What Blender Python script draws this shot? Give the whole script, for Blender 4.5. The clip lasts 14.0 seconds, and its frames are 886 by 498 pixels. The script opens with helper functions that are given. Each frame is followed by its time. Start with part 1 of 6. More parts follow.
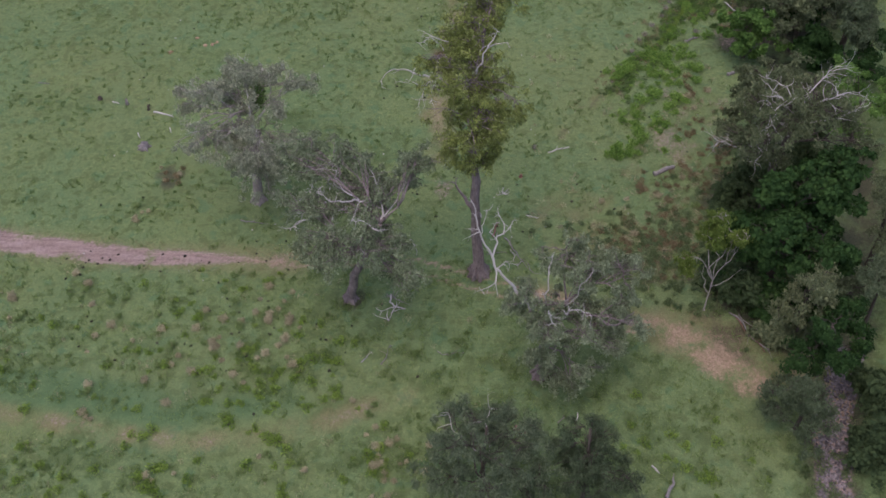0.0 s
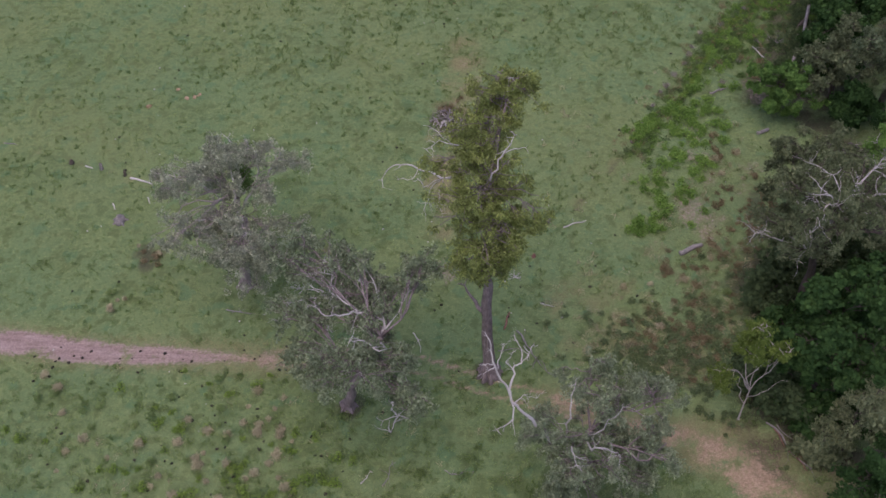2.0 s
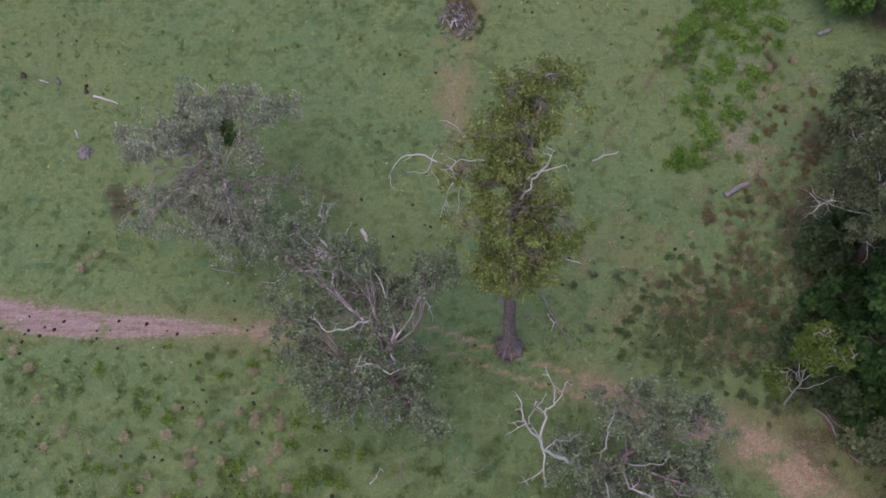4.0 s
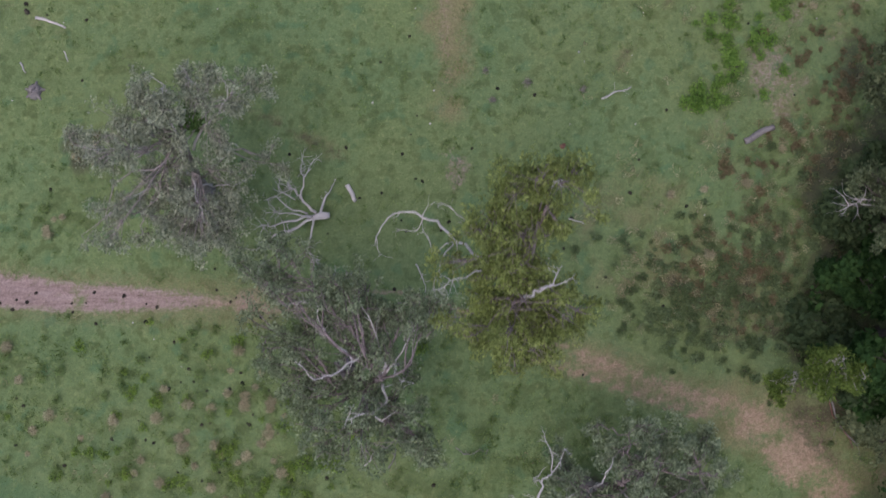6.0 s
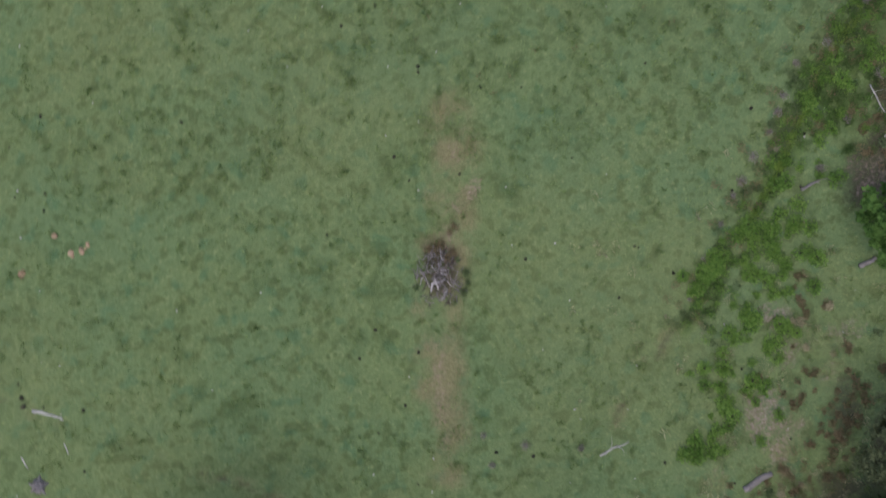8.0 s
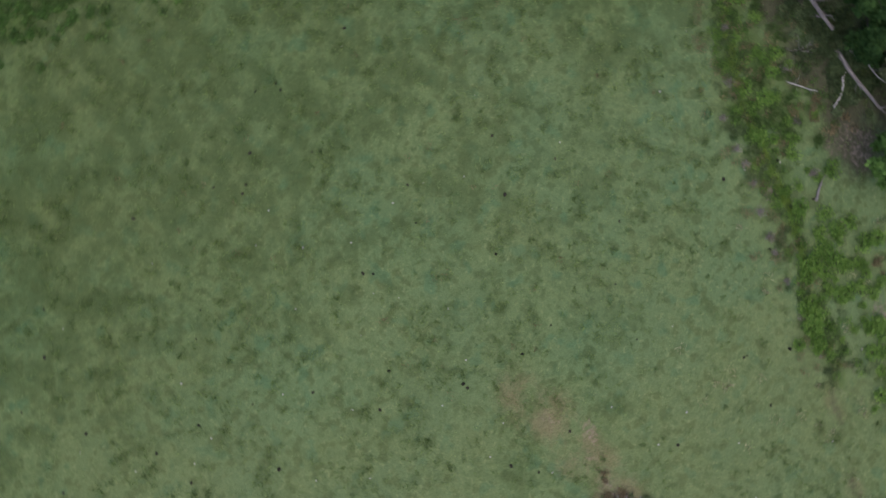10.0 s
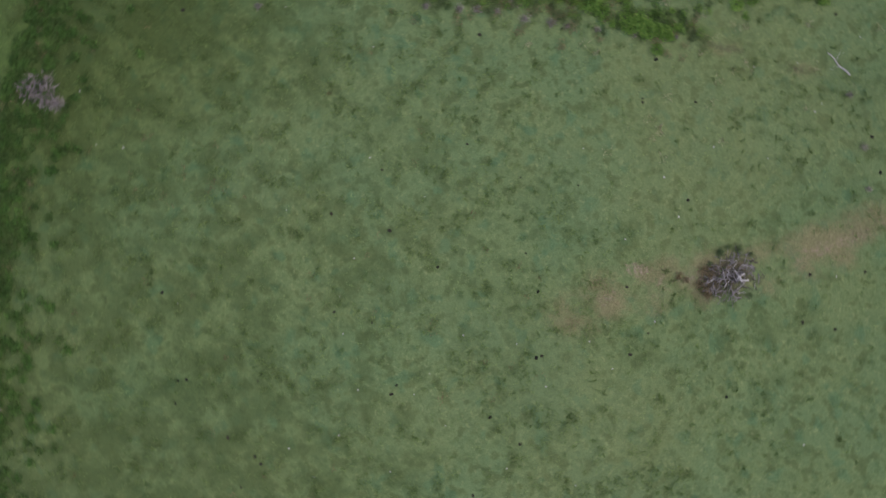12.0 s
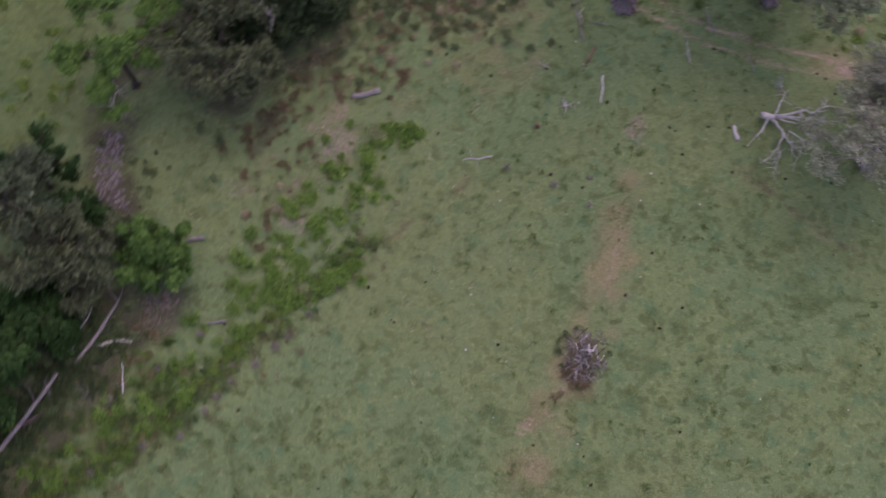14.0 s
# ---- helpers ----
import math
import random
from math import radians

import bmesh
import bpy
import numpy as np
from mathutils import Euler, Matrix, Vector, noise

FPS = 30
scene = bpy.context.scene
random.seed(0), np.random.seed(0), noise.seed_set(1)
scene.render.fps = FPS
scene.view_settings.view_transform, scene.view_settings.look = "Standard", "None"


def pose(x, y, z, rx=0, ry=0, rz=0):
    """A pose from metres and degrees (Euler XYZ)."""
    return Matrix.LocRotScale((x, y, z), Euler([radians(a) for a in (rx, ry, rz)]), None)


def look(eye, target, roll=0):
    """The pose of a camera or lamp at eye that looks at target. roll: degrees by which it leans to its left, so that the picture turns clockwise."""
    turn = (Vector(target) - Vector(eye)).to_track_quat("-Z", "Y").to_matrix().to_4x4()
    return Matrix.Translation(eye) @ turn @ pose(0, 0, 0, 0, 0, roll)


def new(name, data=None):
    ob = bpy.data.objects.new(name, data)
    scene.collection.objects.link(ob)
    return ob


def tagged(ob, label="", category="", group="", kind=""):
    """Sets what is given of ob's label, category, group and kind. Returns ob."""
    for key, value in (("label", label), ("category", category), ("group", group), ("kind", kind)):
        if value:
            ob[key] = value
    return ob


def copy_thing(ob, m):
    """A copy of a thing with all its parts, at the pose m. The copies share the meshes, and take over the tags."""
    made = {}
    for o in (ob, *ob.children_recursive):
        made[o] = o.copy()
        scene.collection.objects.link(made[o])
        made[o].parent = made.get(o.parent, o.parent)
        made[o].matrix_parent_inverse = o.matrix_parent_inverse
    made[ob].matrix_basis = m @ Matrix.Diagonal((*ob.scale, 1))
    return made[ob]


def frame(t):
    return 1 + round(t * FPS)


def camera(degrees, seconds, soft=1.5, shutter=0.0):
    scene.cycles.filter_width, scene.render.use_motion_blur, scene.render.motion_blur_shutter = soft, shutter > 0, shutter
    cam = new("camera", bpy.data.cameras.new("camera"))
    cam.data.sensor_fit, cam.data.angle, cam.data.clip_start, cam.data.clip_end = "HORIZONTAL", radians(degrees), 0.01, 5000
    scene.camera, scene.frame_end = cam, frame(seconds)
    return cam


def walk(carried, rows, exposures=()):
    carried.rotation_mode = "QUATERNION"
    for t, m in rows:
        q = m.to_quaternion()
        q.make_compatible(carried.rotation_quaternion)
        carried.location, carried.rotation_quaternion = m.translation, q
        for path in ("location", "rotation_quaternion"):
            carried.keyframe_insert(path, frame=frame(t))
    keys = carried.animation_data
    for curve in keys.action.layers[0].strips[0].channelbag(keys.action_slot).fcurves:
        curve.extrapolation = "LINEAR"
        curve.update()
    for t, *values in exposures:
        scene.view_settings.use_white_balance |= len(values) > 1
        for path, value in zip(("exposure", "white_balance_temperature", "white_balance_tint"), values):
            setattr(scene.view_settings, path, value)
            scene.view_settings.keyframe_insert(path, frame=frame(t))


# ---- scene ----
cam = camera(44.2, 14.0, soft=1.6, shutter=0.4)
PATH = [
    (0, pose(0.577, 0.897, 75.538, 42.171, 0.662, -0.420)),
    (0.5, pose(0.356, 3.572, 75.655, 42.148, 0.545, -0.541)),
    (1, pose(0.232, 7.178, 75.660, 42.156, 0.561, -0.620)),
    (1.5, pose(-0.140, 11.475, 76.060, 41.843, 0.441, -0.674)),
    (2, pose(-0.426, 15.979, 76.082, 40.050, 0.468, -0.751)),
    (2.5, pose(-0.897, 20.934, 76.191, 37.220, 0.412, -0.845)),
    (3, pose(-1.556, 26.413, 76.452, 33.837, 0.266, -1.030)),
    (3.5, pose(-1.746, 32.227, 76.627, 29.740, 0.247, -1.097)),
    (4, pose(-1.832, 38.063, 76.802, 25.487, 0.197, -1.198)),
    (4.2, pose(-1.885, 40.515, 76.856, 23.497, 0.153, -1.265)),
    (6.3, pose(-0.753, 69.014, 78.437, 3.540, -0.051, -1.597)),
    (6.5, pose(-0.442, 72.038, 78.612, 2.906, 0.045, -1.600)),
    (7, pose(0.306, 80.266, 79.267, 2.053, 0.230, -1.609)),
    (7.5, pose(0.806, 88.870, 79.828, 1.421, 0.238, -1.884)),
    (8, pose(0.971, 97.394, 80.353, 0.796, 0.114, -5.443)),
    (8.5, pose(1.051, 105.901, 80.622, -0.348, -0.210, -12.800)),
    (8.7, pose(0.949, 108.060, 80.708, 2.174, -0.336, -17.186)),
    (10.8, pose(0.625, 115.230, 80.812, 6.612, 0.686, -73.841)),
    (11, pose(0.502, 115.665, 80.816, 6.717, 0.745, -80.092)),
    (11.5, pose(1.537, 115.950, 80.917, 6.063, 1.429, -97.215)),
    (12, pose(2.385, 115.830, 81.005, 5.358, 1.872, -112.120)),
    (12.5, pose(3.051, 115.723, 80.844, 6.855, 2.013, -125.422)),
    (13, pose(2.842, 116.075, 80.673, 11.382, 2.108, -138.171)),
    (13.5, pose(2.941, 116.031, 80.455, 15.368, 2.256, -152.278)),
    (14, pose(2.990, 116.010, 80.357, 18.481, 2.313, -165.590)),
]
# the clip's camera drifts a little in tint
EXPOSURES = [(0.0, 0.46, 6400, 16), (1.5, 0.46, 6400, 19), (3.0, 0.45, 6330, 22), (4.2, 0.42, 6300, 19), (6.3, 0.42, 6280, 11), (8.7, 0.34, 6320, 6), (12.5, 0.28, 6400, 8), (13.0, 0.31, 6380, 15), (13.5, 0.35, 6400, 28), (14.0, 0.37, 6380, 34)]
walk(cam, PATH, EXPOSURES)

# ---- light ----
world = bpy.data.worlds.new("overcast_sky")
scene.world = world
world.use_nodes = True
sky = world.node_tree.nodes.new("ShaderNodeTexSky")
sky.sky_type, sky.sun_disc = "NISHITA", False
sky.sun_elevation, sky.sun_rotation = radians(72), radians(215)
sky.dust_density, sky.air_density = 4.0, 1.0
background = world.node_tree.nodes["Background"]
background.inputs["Strength"].default_value = 0.13
world.node_tree.links.new(sky.outputs["Color"], background.inputs["Color"])
sun = new("sun", bpy.data.lights.new("sun", "SUN"))
sun.data.energy, sun.data.angle, sun.data.color = 0.5, radians(80), (1.0, 0.96, 0.9)
sun.matrix_world = look((-13.5, 55, 80), (0, 75, 0))


# ---- materials ----
class Nodes:
    """A short hand for building a node material."""

    def __init__(self, name, roughness=0.8, specular=0.25):
        self.mat = bpy.data.materials.new(name)
        self.mat.use_nodes = True
        self.tree = self.mat.node_tree
        self.bsdf = self.tree.nodes["Principled BSDF"]
        self.bsdf.inputs["Roughness"].default_value = roughness
        self.bsdf.inputs["Specular IOR Level"].default_value = specular

    def node(self, kind, **sockets):
        n = self.tree.nodes.new(kind)
        for key, value in sockets.items():
            self.put(n.inputs[key.replace("_", " ")], value)
        return n

    def put(self, socket, value):
        if isinstance(value, bpy.types.NodeSocket):
            self.tree.links.new(value, socket)
        else:
            socket.default_value = value

    def coords(self):
        return self.node("ShaderNodeTexCoord").outputs["Object"]

    def noise(self, scale, detail=4.0, rough=0.6, vector=None):
        n = self.node("ShaderNodeTexNoise", Scale=scale, Detail=detail, Roughness=rough)
        self.put(n.inputs["Vector"], vector or self.coords())
        return n.outputs["Fac"]

    def ramp(self, value, *stops):
        n = self.tree.nodes.new("ShaderNodeValToRGB")
        self.put(n.inputs["Fac"], value)
        while len(n.color_ramp.elements) < len(stops):
            n.color_ramp.elements.new(0.5)
        for element, (at, colour) in zip(n.color_ramp.elements, stops):
            element.position, element.color = at, (*colour, 1)
        return n.outputs["Color"]

    def math(self, op, a, b=0.0, clamp=False):
        n = self.tree.nodes.new("ShaderNodeMath")
        n.operation, n.use_clamp = op, clamp
        self.put(n.inputs[0], a), self.put(n.inputs[1], b)
        return n.outputs[0]

    def mix(self, fac, a, b, blend="MIX"):
        n = self.tree.nodes.new("ShaderNodeMix")
        n.data_type, n.blend_type = "RGBA", blend
        self.put(n.inputs["Factor"], fac)
        for socket, value in ((n.inputs[6], a), (n.inputs[7], b)):
            self.put(socket, (*value, 1) if isinstance(value, tuple) else value)
        return n.outputs[2]

    def bump(self, height, strength, distance):
        n = self.node("ShaderNodeBump", Strength=strength, Distance=distance, Height=height)
        self.put(self.bsdf.inputs["Normal"], n.outputs["Normal"])

    def done(self, colour):
        self.put(self.bsdf.inputs["Base Color"], colour)
        return self.mat


def step(nodes, value, low, high):
    n = nodes.node("ShaderNodeMapRange", Value=value)
    n.interpolation_type = "SMOOTHSTEP"
    n.inputs["From Min"].default_value, n.inputs["From Max"].default_value = low, high
    return n.outputs["Result"]


def ground_material():
    m = Nodes("pasture", 0.95, 0.1)
    zone = m.node("ShaderNodeVertexColor")
    zone.layer_name = "zone"
    parts = m.node("ShaderNodeSeparateColor", Color=zone.outputs["Color"])
    zone2 = m.node("ShaderNodeVertexColor")
    zone2.layer_name = "growth"
    parts2 = m.node("ShaderNodeSeparateColor", Color=zone2.outputs["Color"])
    big, mid = m.noise(0.11, 3), m.noise(1.0, 4, 0.62)
    fine, tiny = m.noise(3.2, 4, 0.7), m.noise(11.0, 3, 0.7)
    grass = m.ramp(mid, (0.32, (0.116, 0.163, 0.071)), (0.5, (0.155, 0.205, 0.088)), (0.68, (0.196, 0.240, 0.106)))
    cooler = m.mix(step(m, big, 0.42, 0.62), grass, (0.124, 0.192, 0.092))
    grass = m.mix(0.5, grass, cooler)
    # soft tufts of darker, longer grass a stride apart, and finer ones between
    spots = m.math("ADD", m.math("MULTIPLY", m.noise(1.0, 3, 0.5), 0.82), m.math("MULTIPLY", m.noise(0.16, 2, 0.5), 0.18))
    grass = m.mix(m.math("MULTIPLY", step(m, spots, 0.50, 0.615), 0.66), grass, (0.074, 0.104, 0.039))
    grass = m.mix(m.math("MULTIPLY", step(m, m.noise(1.9, 3, 0.55), 0.55, 0.66), 0.4), grass, (0.066, 0.104, 0.040))
    # clover, bluer and greener than the grass
    clover = m.math("MULTIPLY", step(m, m.noise(0.62, 2, 0.5, m.node("ShaderNodeMapping", Vector=m.coords(), Location=(40, 11, 0)).outputs["Vector"]), 0.57, 0.68), 0.5)
    grass = m.mix(clover, grass, (0.078, 0.158, 0.082))
    # broad stretches where the sward is seeding and yellower
    seeding = m.noise(0.045, 2, 0.5, m.node("ShaderNodeMapping", Vector=m.coords(), Location=(7, 31, 0)).outputs["Vector"])
    grass = m.mix(m.math("MULTIPLY", step(m, seeding, 0.46, 0.62), 0.25), grass, (0.180, 0.205, 0.090))
    # pale tips of longer grass
    grass = m.mix(m.math("MULTIPLY", step(m, m.noise(2.7, 4, 0.65), 0.55, 0.68), 0.42), grass, (0.262, 0.300, 0.138))
    # darker, denser tussocks
    edge = m.math("ADD", parts2.outputs[0], m.math("MULTIPLY", m.math("SUBTRACT", fine, 0.5), 0.9))
    grass = m.mix(m.math("MULTIPLY", step(m, edge, 0.38, 1.0), 0.6), grass, (0.080, 0.112, 0.043))
    # darker grass towards the paddock corner
    grass = m.mix(zone.outputs["Alpha"], grass, (0.62, 0.64, 0.50), "MULTIPLY")
    # rank growth along the old fence lines
    lush = m.math("ADD", parts2.outputs[1], m.math("MULTIPLY", m.math("SUBTRACT", fine, 0.5), 0.8))
    grass = m.mix(m.math("MULTIPLY", step(m, lush, 0.3, 0.8), 0.8), grass, m.ramp(fine, (0.3, (0.055, 0.095, 0.028)), (0.7, (0.125, 0.185, 0.055))))
    # fresh blue-green sward in damp hollows
    damp = m.math("ADD", parts2.outputs[2], m.math("MULTIPLY", m.math("SUBTRACT", mid, 0.5), 0.5))
    grass = m.mix(m.math("MULTIPLY", step(m, damp, 0.25, 0.9), 0.6), grass, (0.088, 0.160, 0.078))
    # straw and thin grass
    dry = m.math("ADD", parts.outputs[1], m.math("MULTIPLY", m.math("SUBTRACT", fine, 0.5), 0.7))
    grass = m.mix(m.math("MULTIPLY", step(m, dry, 0.25, 0.95), 0.75), grass, m.ramp(tiny, (0.3, (0.170, 0.145, 0.075)), (0.7, (0.270, 0.225, 0.130))))
    # leaf litter, its dark colour also holding the shade below the trees
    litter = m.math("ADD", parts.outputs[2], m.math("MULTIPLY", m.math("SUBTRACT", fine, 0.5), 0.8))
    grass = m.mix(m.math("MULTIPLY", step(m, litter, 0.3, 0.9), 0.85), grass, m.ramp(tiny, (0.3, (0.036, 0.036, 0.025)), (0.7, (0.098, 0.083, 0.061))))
    # bare soil
    soil = m.math("ADD", parts.outputs[0], m.math("MULTIPLY", m.math("SUBTRACT", fine, 0.5), 1.1))
    streak = m.noise(1.1, 4, 0.65, m.node("ShaderNodeMapping", Vector=m.coords(), Rotation=(0, 0, 0.12), Scale=(0.35, 2.6, 1)).outputs["Vector"])
    soil_colour = m.ramp(m.math("ADD", m.math("MULTIPLY", m.math("ADD", tiny, fine), 0.25), m.math("MULTIPLY", streak, 0.5)), (0.34, (0.160, 0.112, 0.102)), (0.5, (0.296, 0.216, 0.202)), (0.66, (0.400, 0.310, 0.296)))
    soil_colour = m.mix(m.math("MULTIPLY", zone2.outputs["Alpha"], 0.8), soil_colour, m.ramp(m.math("ADD", m.math("MULTIPLY", tiny, 0.5), m.math("MULTIPLY", mid, 0.5)), (0.32, (0.180, 0.130, 0.080)), (0.5, (0.330, 0.235, 0.160)), (0.7, (0.430, 0.320, 0.230))))
    grass = m.mix(step(m, soil, 0.3, 0.8), grass, soil_colour)
    speckle = m.ramp(tiny, (0.3, (0.79, 0.79, 0.79)), (0.7, (1.20, 1.19, 1.20)))
    grass = m.mix(1.0, grass, speckle, "MULTIPLY")
    m.bump(m.math("ADD", m.math("MULTIPLY", fine, 0.6), m.math("MULTIPLY", tiny, 0.3)), 0.7, 0.22)
    return m.done(grass)


def leaf_material(name, dark, mid, light, roughness=0.85):
    m = Nodes(name, roughness, 0.08)
    island = m.node("ShaderNodeNewGeometry").outputs["Random Per Island"]
    plant = m.node("ShaderNodeObjectInfo").outputs["Random"]
    patch = m.noise(0.9, 3)
    value = m.math("ADD", m.math("MULTIPLY", island, 0.32), m.math("MULTIPLY", patch, 0.7))
    value = m.math("ADD", value, m.math("MULTIPLY", m.math("SUBTRACT", plant, 0.5), 0.16))
    colour = m.ramp(value, (0.18, dark), (0.52, mid), (0.88, light))
    # thin leaves also let a part of the light through
    through_leaf = m.node("ShaderNodeBsdfTranslucent", Color=m.mix(1.0, colour, (0.6, 0.6, 0.5), "MULTIPLY"))
    both = m.tree.nodes.new("ShaderNodeAddShader")
    m.put(both.inputs[0], m.bsdf.outputs["BSDF"])
    m.put(both.inputs[1], through_leaf.outputs["BSDF"])
    m.put(m.tree.nodes["Material Output"].inputs["Surface"], both.outputs["Shader"])
    return m.done(colour)


def bark_material(name, dark, light, scale=2.0):
    m = Nodes(name, 0.9, 0.15)
    stretch = m.node("ShaderNodeMapping", Vector=m.coords(), Scale=(4, 4, 0.7))
    streak = m.noise(scale, 6, 0.7, stretch.outputs["Vector"])
    blotch = m.noise(1.3, 4)
    m.bump(streak, 0.8, 0.06)
    return m.done(m.ramp(m.math("ADD", m.math("MULTIPLY", streak, 0.65), m.math("MULTIPLY", blotch, 0.35)), (0.33, dark), (0.66, light)))


def plain_material(name, dark, light, scale, roughness=0.9, bump=0.4, depth=0.03):
    m = Nodes(name, roughness, 0.2)
    n = m.noise(scale, 5, 0.65)
    island = m.node("ShaderNodeNewGeometry").outputs["Random Per Island"]
    m.bump(n, bump, depth)
    return m.done(m.ramp(m.math("ADD", m.math("MULTIPLY", n, 0.55), m.math("MULTIPLY", island, 0.45)), (0.25, dark), (0.75, light)))


PASTURE = ground_material()
OLIVE = leaf_material("olive_gum_leaves", (0.050, 0.061, 0.021), (0.135, 0.158, 0.057), (0.298, 0.338, 0.114))
GREY = leaf_material("grey_gum_leaves", (0.070, 0.090, 0.056), (0.178, 0.209, 0.139), (0.333, 0.374, 0.257))
MAUVE = leaf_material("mauve_grey_gum_leaves", (0.105, 0.115, 0.087), (0.229, 0.244, 0.189), (0.367, 0.384, 0.301))
SHEOAK = leaf_material("she_oak_needles", (0.033, 0.046, 0.029), (0.077, 0.101, 0.059), (0.143, 0.171, 0.105))
DUSKY = leaf_material("dusky_foliage", (0.039, 0.050, 0.028), (0.100, 0.119, 0.066), (0.193, 0.215, 0.123))
GREEN = leaf_material("deep_green_leaves", (0.008, 0.020, 0.007), (0.023, 0.052, 0.016), (0.055, 0.102, 0.030))
FRESH = leaf_material("fresh_green_leaves", (0.056, 0.100, 0.020), (0.136, 0.201, 0.043), (0.234, 0.303, 0.077))
GREYOAK = leaf_material("grey_she_oak_needles", (0.041, 0.056, 0.035), (0.099, 0.126, 0.081), (0.179, 0.210, 0.138))
LEAFY = leaf_material("mid_green_leaves", (0.028, 0.060, 0.016), (0.072, 0.135, 0.034), (0.135, 0.215, 0.058))
SAPLING = leaf_material("sapling_leaves", (0.032, 0.054, 0.012), (0.080, 0.115, 0.027), (0.148, 0.193, 0.050))
WEED = leaf_material("weed_leaves", (0.048, 0.096, 0.020), (0.118, 0.199, 0.045), (0.207, 0.293, 0.076))
BRACKEN = leaf_material("bracken_fronds", (0.083, 0.061, 0.038), (0.152, 0.118, 0.072), (0.242, 0.191, 0.122))
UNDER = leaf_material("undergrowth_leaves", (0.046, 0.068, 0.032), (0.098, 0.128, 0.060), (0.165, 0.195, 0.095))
# a darker copy of the undergrowth leaves, with shade in the colour
UNDERDARK = leaf_material("shade_darkened_leaves", (0.018, 0.030, 0.014), (0.044, 0.066, 0.030), (0.090, 0.118, 0.056))
SCRUBLEAF = leaf_material("scrub_leaves", (0.054, 0.080, 0.040), (0.116, 0.152, 0.078), (0.195, 0.232, 0.128))
SAPLINGDARK = leaf_material("regrowth_leaves", (0.024, 0.046, 0.014), (0.060, 0.100, 0.030), (0.115, 0.170, 0.055))
BLADE = leaf_material("grass_blades", (0.085, 0.128, 0.046), (0.145, 0.195, 0.078), (0.225, 0.265, 0.120), 0.75)
STRAW = leaf_material("straw_blades", (0.165, 0.142, 0.098), (0.300, 0.265, 0.185), (0.460, 0.420, 0.310), 0.8)
DEADWEED = leaf_material("dead_weed_stalks", (0.110, 0.090, 0.092), (0.215, 0.180, 0.182), (0.330, 0.285, 0.285))
BARK = bark_material("gum_bark", (0.085, 0.064, 0.068), (0.330, 0.270, 0.278))
SMOOTHBARK = bark_material("smooth_pinkish_bark", (0.165, 0.135, 0.132), (0.400, 0.345, 0.340))
DARKBARK = bark_material("dark_bark", (0.045, 0.036, 0.032), (0.130, 0.108, 0.096))
PALEBARK = bark_material("pale_bark", (0.260, 0.225, 0.215), (0.520, 0.470, 0.455))
BONE = bark_material("bleached_wood", (0.330, 0.295, 0.300), (0.640, 0.595, 0.605), 3.0)
OLDWOOD = bark_material("weathered_grey_wood", (0.130, 0.112, 0.116), (0.340, 0.305, 0.312), 3.0)
RUSTWOOD = bark_material("red_rotten_wood", (0.110, 0.050, 0.040), (0.300, 0.165, 0.140), 3.0)
STONE = plain_material("river_stone", (0.085, 0.072, 0.078), (0.265, 0.226, 0.240), 3.0)
DUNG = plain_material("dried_dung", (0.012, 0.012, 0.010), (0.040, 0.034, 0.026), 6.0)
CLOD = plain_material("orange_soil", (0.250, 0.160, 0.105), (0.470, 0.330, 0.240), 3.0)


# ---- mesh helpers ----
def mesh_of(name, verts, quads, material, smooth=False):
    """A mesh from arrays of places and of four-cornered faces."""
    verts, quads = np.asarray(verts, float).reshape(-1, 3), np.asarray(quads, int).reshape(-1, 4)
    me = bpy.data.meshes.new(name)
    me.vertices.add(len(verts))
    me.vertices.foreach_set("co", verts.ravel())
    me.loops.add(quads.size)
    me.loops.foreach_set("vertex_index", quads.ravel())
    me.polygons.add(len(quads))
    me.polygons.foreach_set("loop_start", np.arange(len(quads)) * 4)
    if smooth:
        me.polygons.foreach_set("use_smooth", np.ones(len(quads), bool))
    me.update(calc_edges=True)
    me.materials.append(material)
    return me


def part(name, me, parent, label=""):
    ob = new(name, me)
    ob.parent = parent
    return tagged(ob, label)


def empty(name, place, label, category, group=""):
    ob = new(name)
    ob.empty_display_size = 0.3
    ob.location = place
    return tagged(ob, label, category, group)


class Wood:
    """Gathers tapered tubes into one mesh."""

    def __init__(self):
        self.verts, self.quads = [], []

    def tube(self, points, radii, sides=7, rough=0.0, rng=None):
        points = [Vector(p) for p in points]
        first = len(self.verts)
        side = None
        for i, (p, r) in enumerate(zip(points, radii)):
            along = (points[min(i + 1, len(points) - 1)] - points[max(i - 1, 0)]).normalized()
            side = (side or along.orthogonal())
            side = (side - along * side.dot(along)).normalized()
            other = along.cross(side)
            for k in range(sides):
                a = math.tau * k / sides
                rr = r * (1 + (rng.uniform(-rough, rough) if rng else 0))
                self.verts.append(p + (side * math.cos(a) + other * math.sin(a)) * rr)
        for i in range(len(points) - 1):
            for k in range(sides):
                a, b = first + i * sides + k, first + i * sides + (k + 1) % sides
                self.quads.append((a, b, b + sides, a + sides))
        # closed ends
        for ring, flip in ((first, True), (first + (len(points) - 1) * sides, False)):
            for k in range(1, sides - 1, 2):
                face = (ring, ring + k, ring + k + 1, ring + min(k + 2, sides - 1))
                if face[2] != face[3]:
                    self.quads.append(face[::-1] if flip else face)

    def mesh(self, name, material):
        return mesh_of(name, [tuple(v) for v in self.verts], self.quads, material, True)


